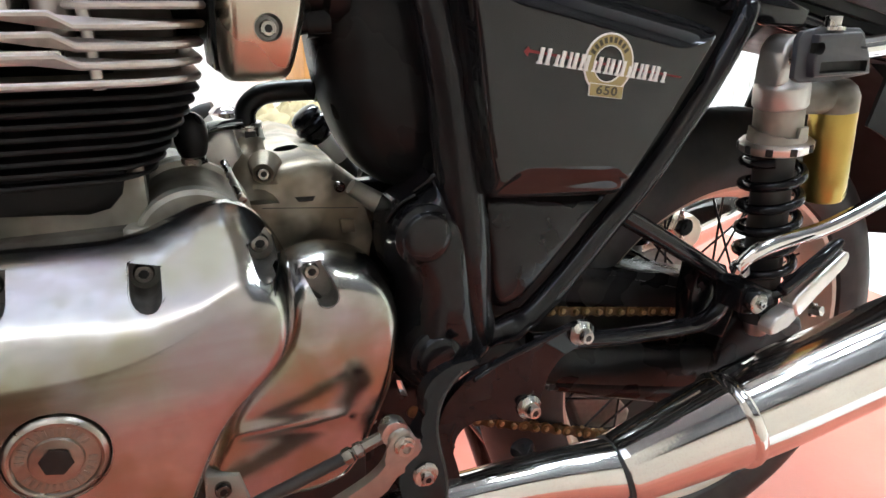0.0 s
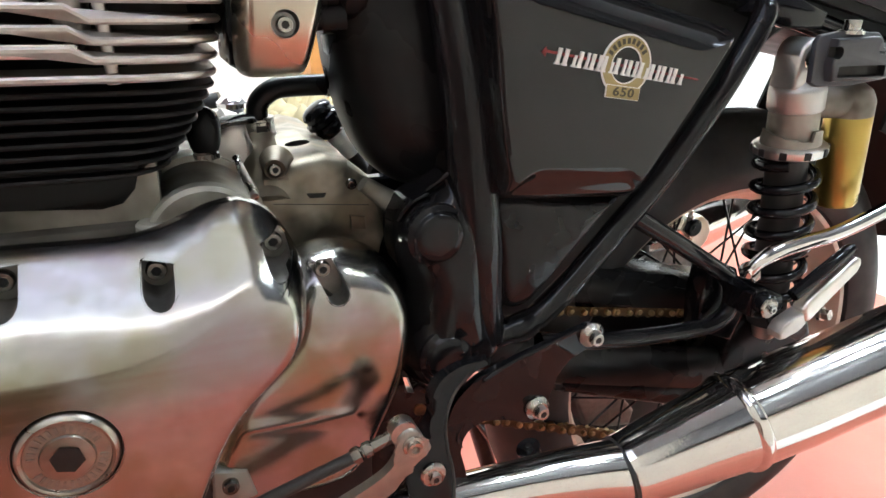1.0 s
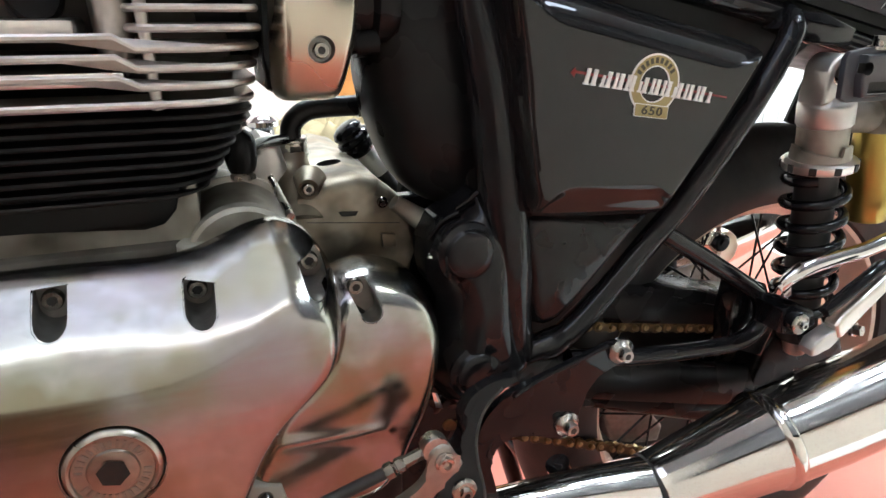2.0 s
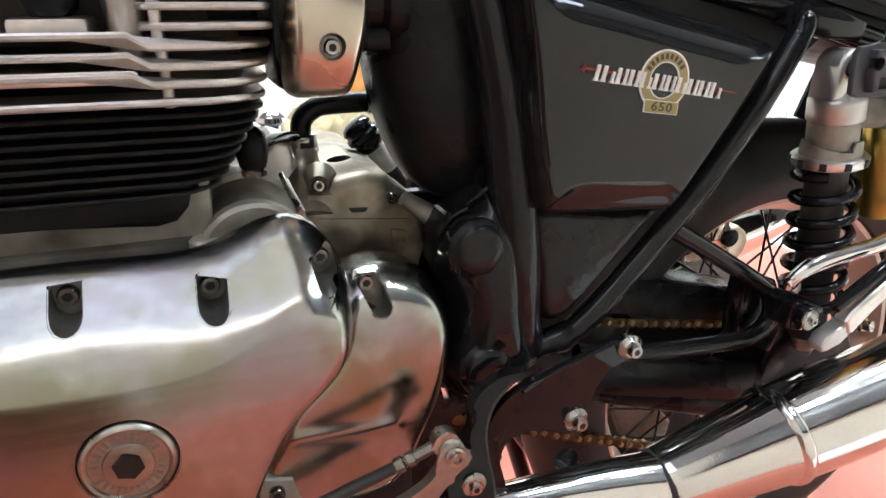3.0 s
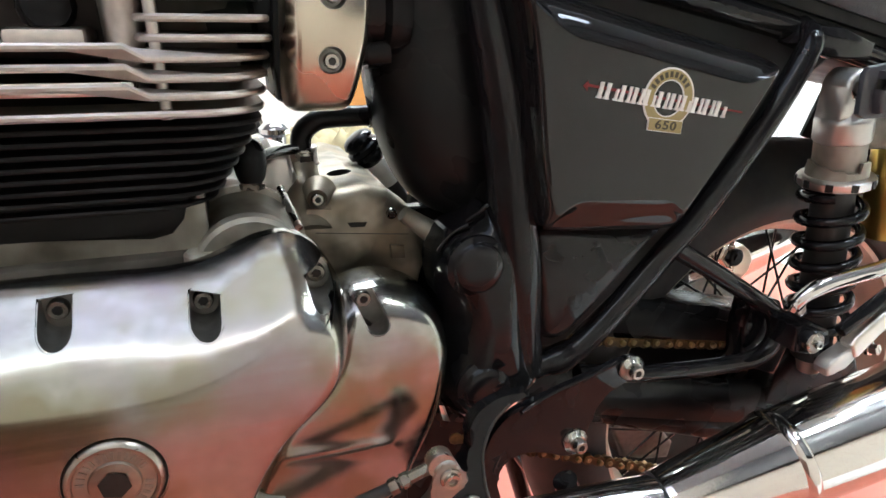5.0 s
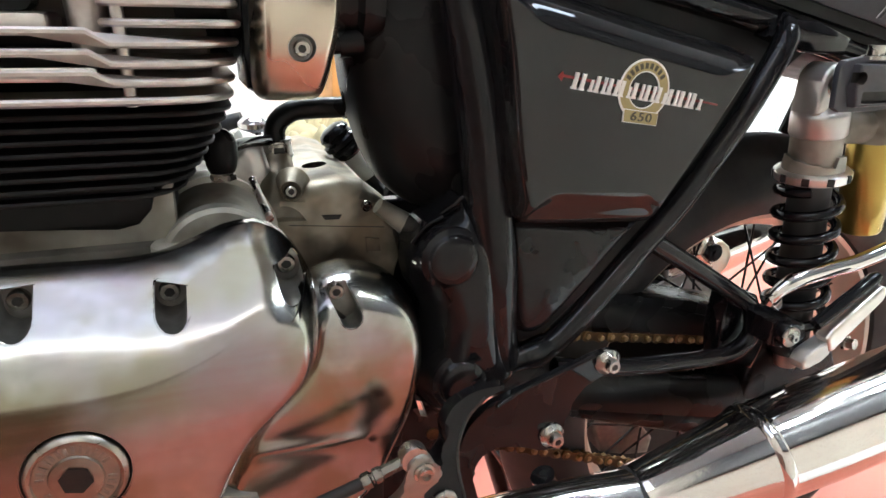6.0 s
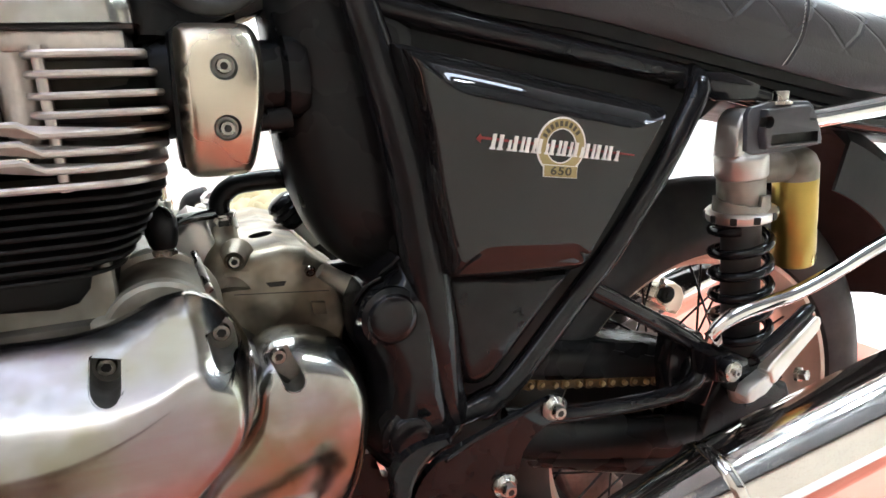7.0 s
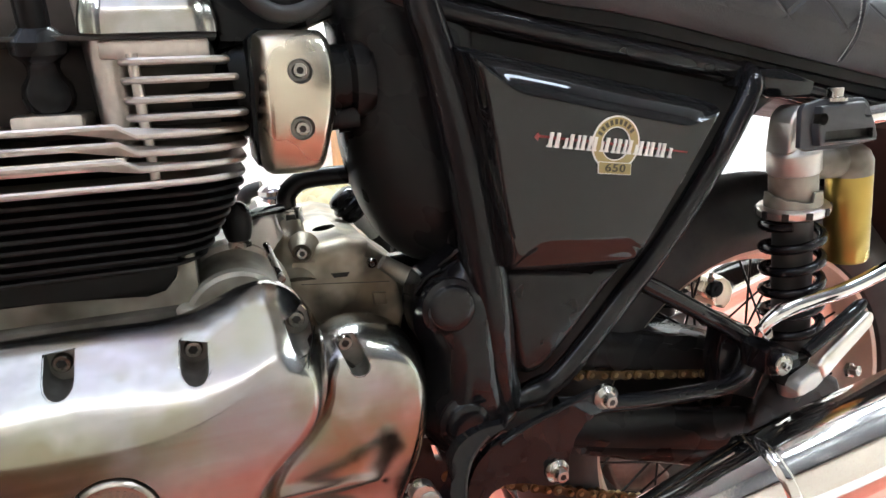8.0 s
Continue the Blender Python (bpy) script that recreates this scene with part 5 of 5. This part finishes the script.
part("torque_arm", plate([(0.465, 0.262), (0.50, 0.262), (0.545, 0.240), (0.575, 0.205), (0.57, 0.180), (0.53, 0.19), (0.49, 0.20)], 0.66, 0.70, 0.008, 3), DARK_STEEL, bike, "cast brake torque bracket")
part("stand_leg", tube([(0.30, 0.50, 0.33), (0.36, 0.50, 0.20), (0.42, 0.485, 0.03), (0.46, 0.485, 0.014)], 0.013, 14), FRAME, bike, "black tubular centre stand leg")
part("stand_leg", tube([(0.30, 0.765, 0.33), (0.36, 0.765, 0.20), (0.42, 0.78, 0.03), (0.46, 0.78, 0.014)], 0.013, 14), FRAME, bike, "black tubular centre stand leg")
part("stand_bridge", tube([(0.355, 0.50, 0.21), (0.355, 0.765, 0.21)], 0.011, 14, 1), FRAME, bike)
# Added dark sheet that blocks the lit floor behind the wheel.
part("dark_backing_sheet", plate([(0.40, 0.285), (0.52, 0.265), (0.66, 0.225), (0.76, 0.17), (0.76, 0.06), (0.56, 0.06), (0.43, 0.11)], 0.735, 0.745, 0.003), RUBBER, bike)

# seat
prof = glide([(0.20, 0.86, 0), (0.29, 0.835, 0), (0.40, 0.818, 0), (0.63, 0.768, 0), (0.80, 0.735, 0), (1.0, 0.72, 0)], 6)
bm = bmesh.new()
rows = []
for p in prof:
    x, z = p.x, p.y
    row = []
    for y, h in ((0.512, 0.0), (0.503, 0.012), (0.501, 0.03), (0.503, 0.055), (0.512, 0.075), (0.54, 0.092), (0.632, 0.10), (0.72, 0.092), (0.755, 0.06), (0.755, 0.0)):
        row.append(bm.verts.new((x, y, z + h)))
    rows.append(row)
for a, b in zip(rows, rows[1:]):
    k = len(a)
    for i in range(k):
        bm.faces.new((a[i], a[(i + 1) % k], b[(i + 1) % k], b[i]))
bm.faces.new(rows[0])
bm.faces.new(rows[-1])
part("seat_base", plate([(0.20, 0.845), (0.29, 0.823), (0.40, 0.806), (0.63, 0.757), (0.80, 0.722), (1.0, 0.705), (1.0, 0.722), (0.80, 0.738), (0.63, 0.771), (0.40, 0.820), (0.29, 0.838), (0.20, 0.862)], 0.516, 0.75, 0.003), FIN_BLACK, bike, "black plastic seat base")
part("tail_panel", plate([(0.57, 0.785), (0.62, 0.770), (0.80, 0.735), (1.0, 0.715), (1.0, 0.655), (0.80, 0.690), (0.66, 0.715), (0.57, 0.738)], 0.527, 0.74, 0.004), FIN_BLACK, bike, "black tail panel under the seat")
seat = part("seat", bm, SEAT, bike, "black quilted leatherette seat with pale seam stitching")

STITCH = keep("stitch", tube([(-0.0016, 0, 0), (0, -0.0004, 0), (0.0016, 0, 0)], 0.0005, 6, 1), THREAD)
seam = glide([(0.665, 0.5145, 0.848), (0.656, 0.5028, 0.826), (0.650, 0.5005, 0.800), (0.640, 0.5015, 0.782), (0.632, 0.504, 0.770)], 6)
for p, q in zip(seam, seam[1:]):
    d = (q - p).normalized()
    shared("stitch", STITCH, seat, Matrix.Translation(p) @ Matrix.Rotation(-math.atan2(d.z, d.x), 4, "Y"))
part("piping", tube([(0.672, 0.5145, 0.848), (0.661, 0.5030, 0.826), (0.655, 0.5010, 0.800), (0.645, 0.5015, 0.782), (0.637, 0.504, 0.770)], 0.0016, 8), SEAT, seat)

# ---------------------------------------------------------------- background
# Added reflector, out of view: gives the silencer its bright lower band.
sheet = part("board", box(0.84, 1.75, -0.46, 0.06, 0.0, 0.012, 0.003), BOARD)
tagged(sheet, "unseen thin white board added on the floor as a reflector for the silencer", "board")
cab = part("cabinet", box(0.475, 1.0, 2.3, 2.66, -0.012, 0.74, 0.01), WOOD)
tagged(cab, "orange-brown wooden cabinet against the wall", "cabinet")


def low_table(x0, x1, y0, y1, z):
    e = new("low_table")
    e.location = ((x0 + x1) / 2, (y0 + y1) / 2, 0)
    tagged(e, "low grey workshop table behind the motorcycle", "table")
    part("tabletop", box(x0, x1, y0, y1, z - 0.025, z, 0.004), GREY_RUBBER, e)
    for x in (x0 + 0.03, x1 - 0.03):
        for y in (y0 + 0.03, y1 - 0.03):
            part("leg", box(x - 0.018, x + 0.018, y - 0.018, y + 0.018, 0.0, z - 0.026, 0.003), STEEL, e)
    return e


low_table(-0.25, 0.55, 1.12, 1.62, 0.50)


def crumpled(name, cx, cy, z0, w, d, h, seed, mat, label):
    """A heap of crumpled cloth resting on a surface."""
    bm = bmesh.new()
    n = 48
    g = []
    for i in range(n + 1):
        g.append([])
        for j in range(n + 1):
            u, v = 2 * i / n - 1, 2 * j / n - 1
            r = min(1.0, math.hypot(u, v))
            p = Vector((u * 2.2 + seed, v * 2.2, seed))
            f = abs(noise.noise(p)) * 1.0 + abs(noise.noise(p * 2.3)) * 0.4 + abs(noise.noise(p * 5)) * 0.12
            k = (1 - r ** 2.5)
            g[-1].append(bm.verts.new((cx + u * w / 2 * (1 + 0.12 * noise.noise(p * 1.3)), cy + v * d / 2, z0 + 0.002 + max(0.0, k) * h * (0.35 + f))))
    for i in range(n):
        for j in range(n):
            bm.faces.new((g[i][j], g[i + 1][j], g[i + 1][j + 1], g[i][j + 1]))
    ob = part(name, bm, mat, None, "", 60)
    return tagged(ob, label, "cloth")


crumpled("cloth", 0.255, 1.38, 0.50, 0.30, 0.28, 0.105, 3.0, CLOTH, "crumpled tan cloth lying on the low table")
fit = new("metal_fitting")
fit.location = (0.03, 1.36, 0.5)
tagged(fit, "grey metal engine part lying on the low table", "part")
part("casting", box(-0.06, 0.10, 1.30, 1.44, 0.5, 0.545, 0.012), CAST, fit)
part("barrel", lathe((0.0, 1.36, 0.545), (0, 0, 1), [(0, 0.04), (0.02, 0.04), (0.022, 0.03), (0.05, 0.03)], 24), STEEL, fit)
part("spigot", tube([(0.06, 1.34, 0.54), (0.07, 1.33, 0.565), (0.10, 1.32, 0.575)], 0.014, 14), RUBBER, fit)
tin = part("tin", lathe((0.110, 1.19, 0.5), (0, 0, 1), [(0, 0.022), (0.004, 0.024), (0.055, 0.019), (0.074, 0.020), (0.080, 0.028), (0.088, 0.028), (0.096, 0.020), (0.100, 0.008), (0.100, 0)], 28), CHROME)
tagged(tin, "small shiny steel tin with a domed lid on the low table", "tin")
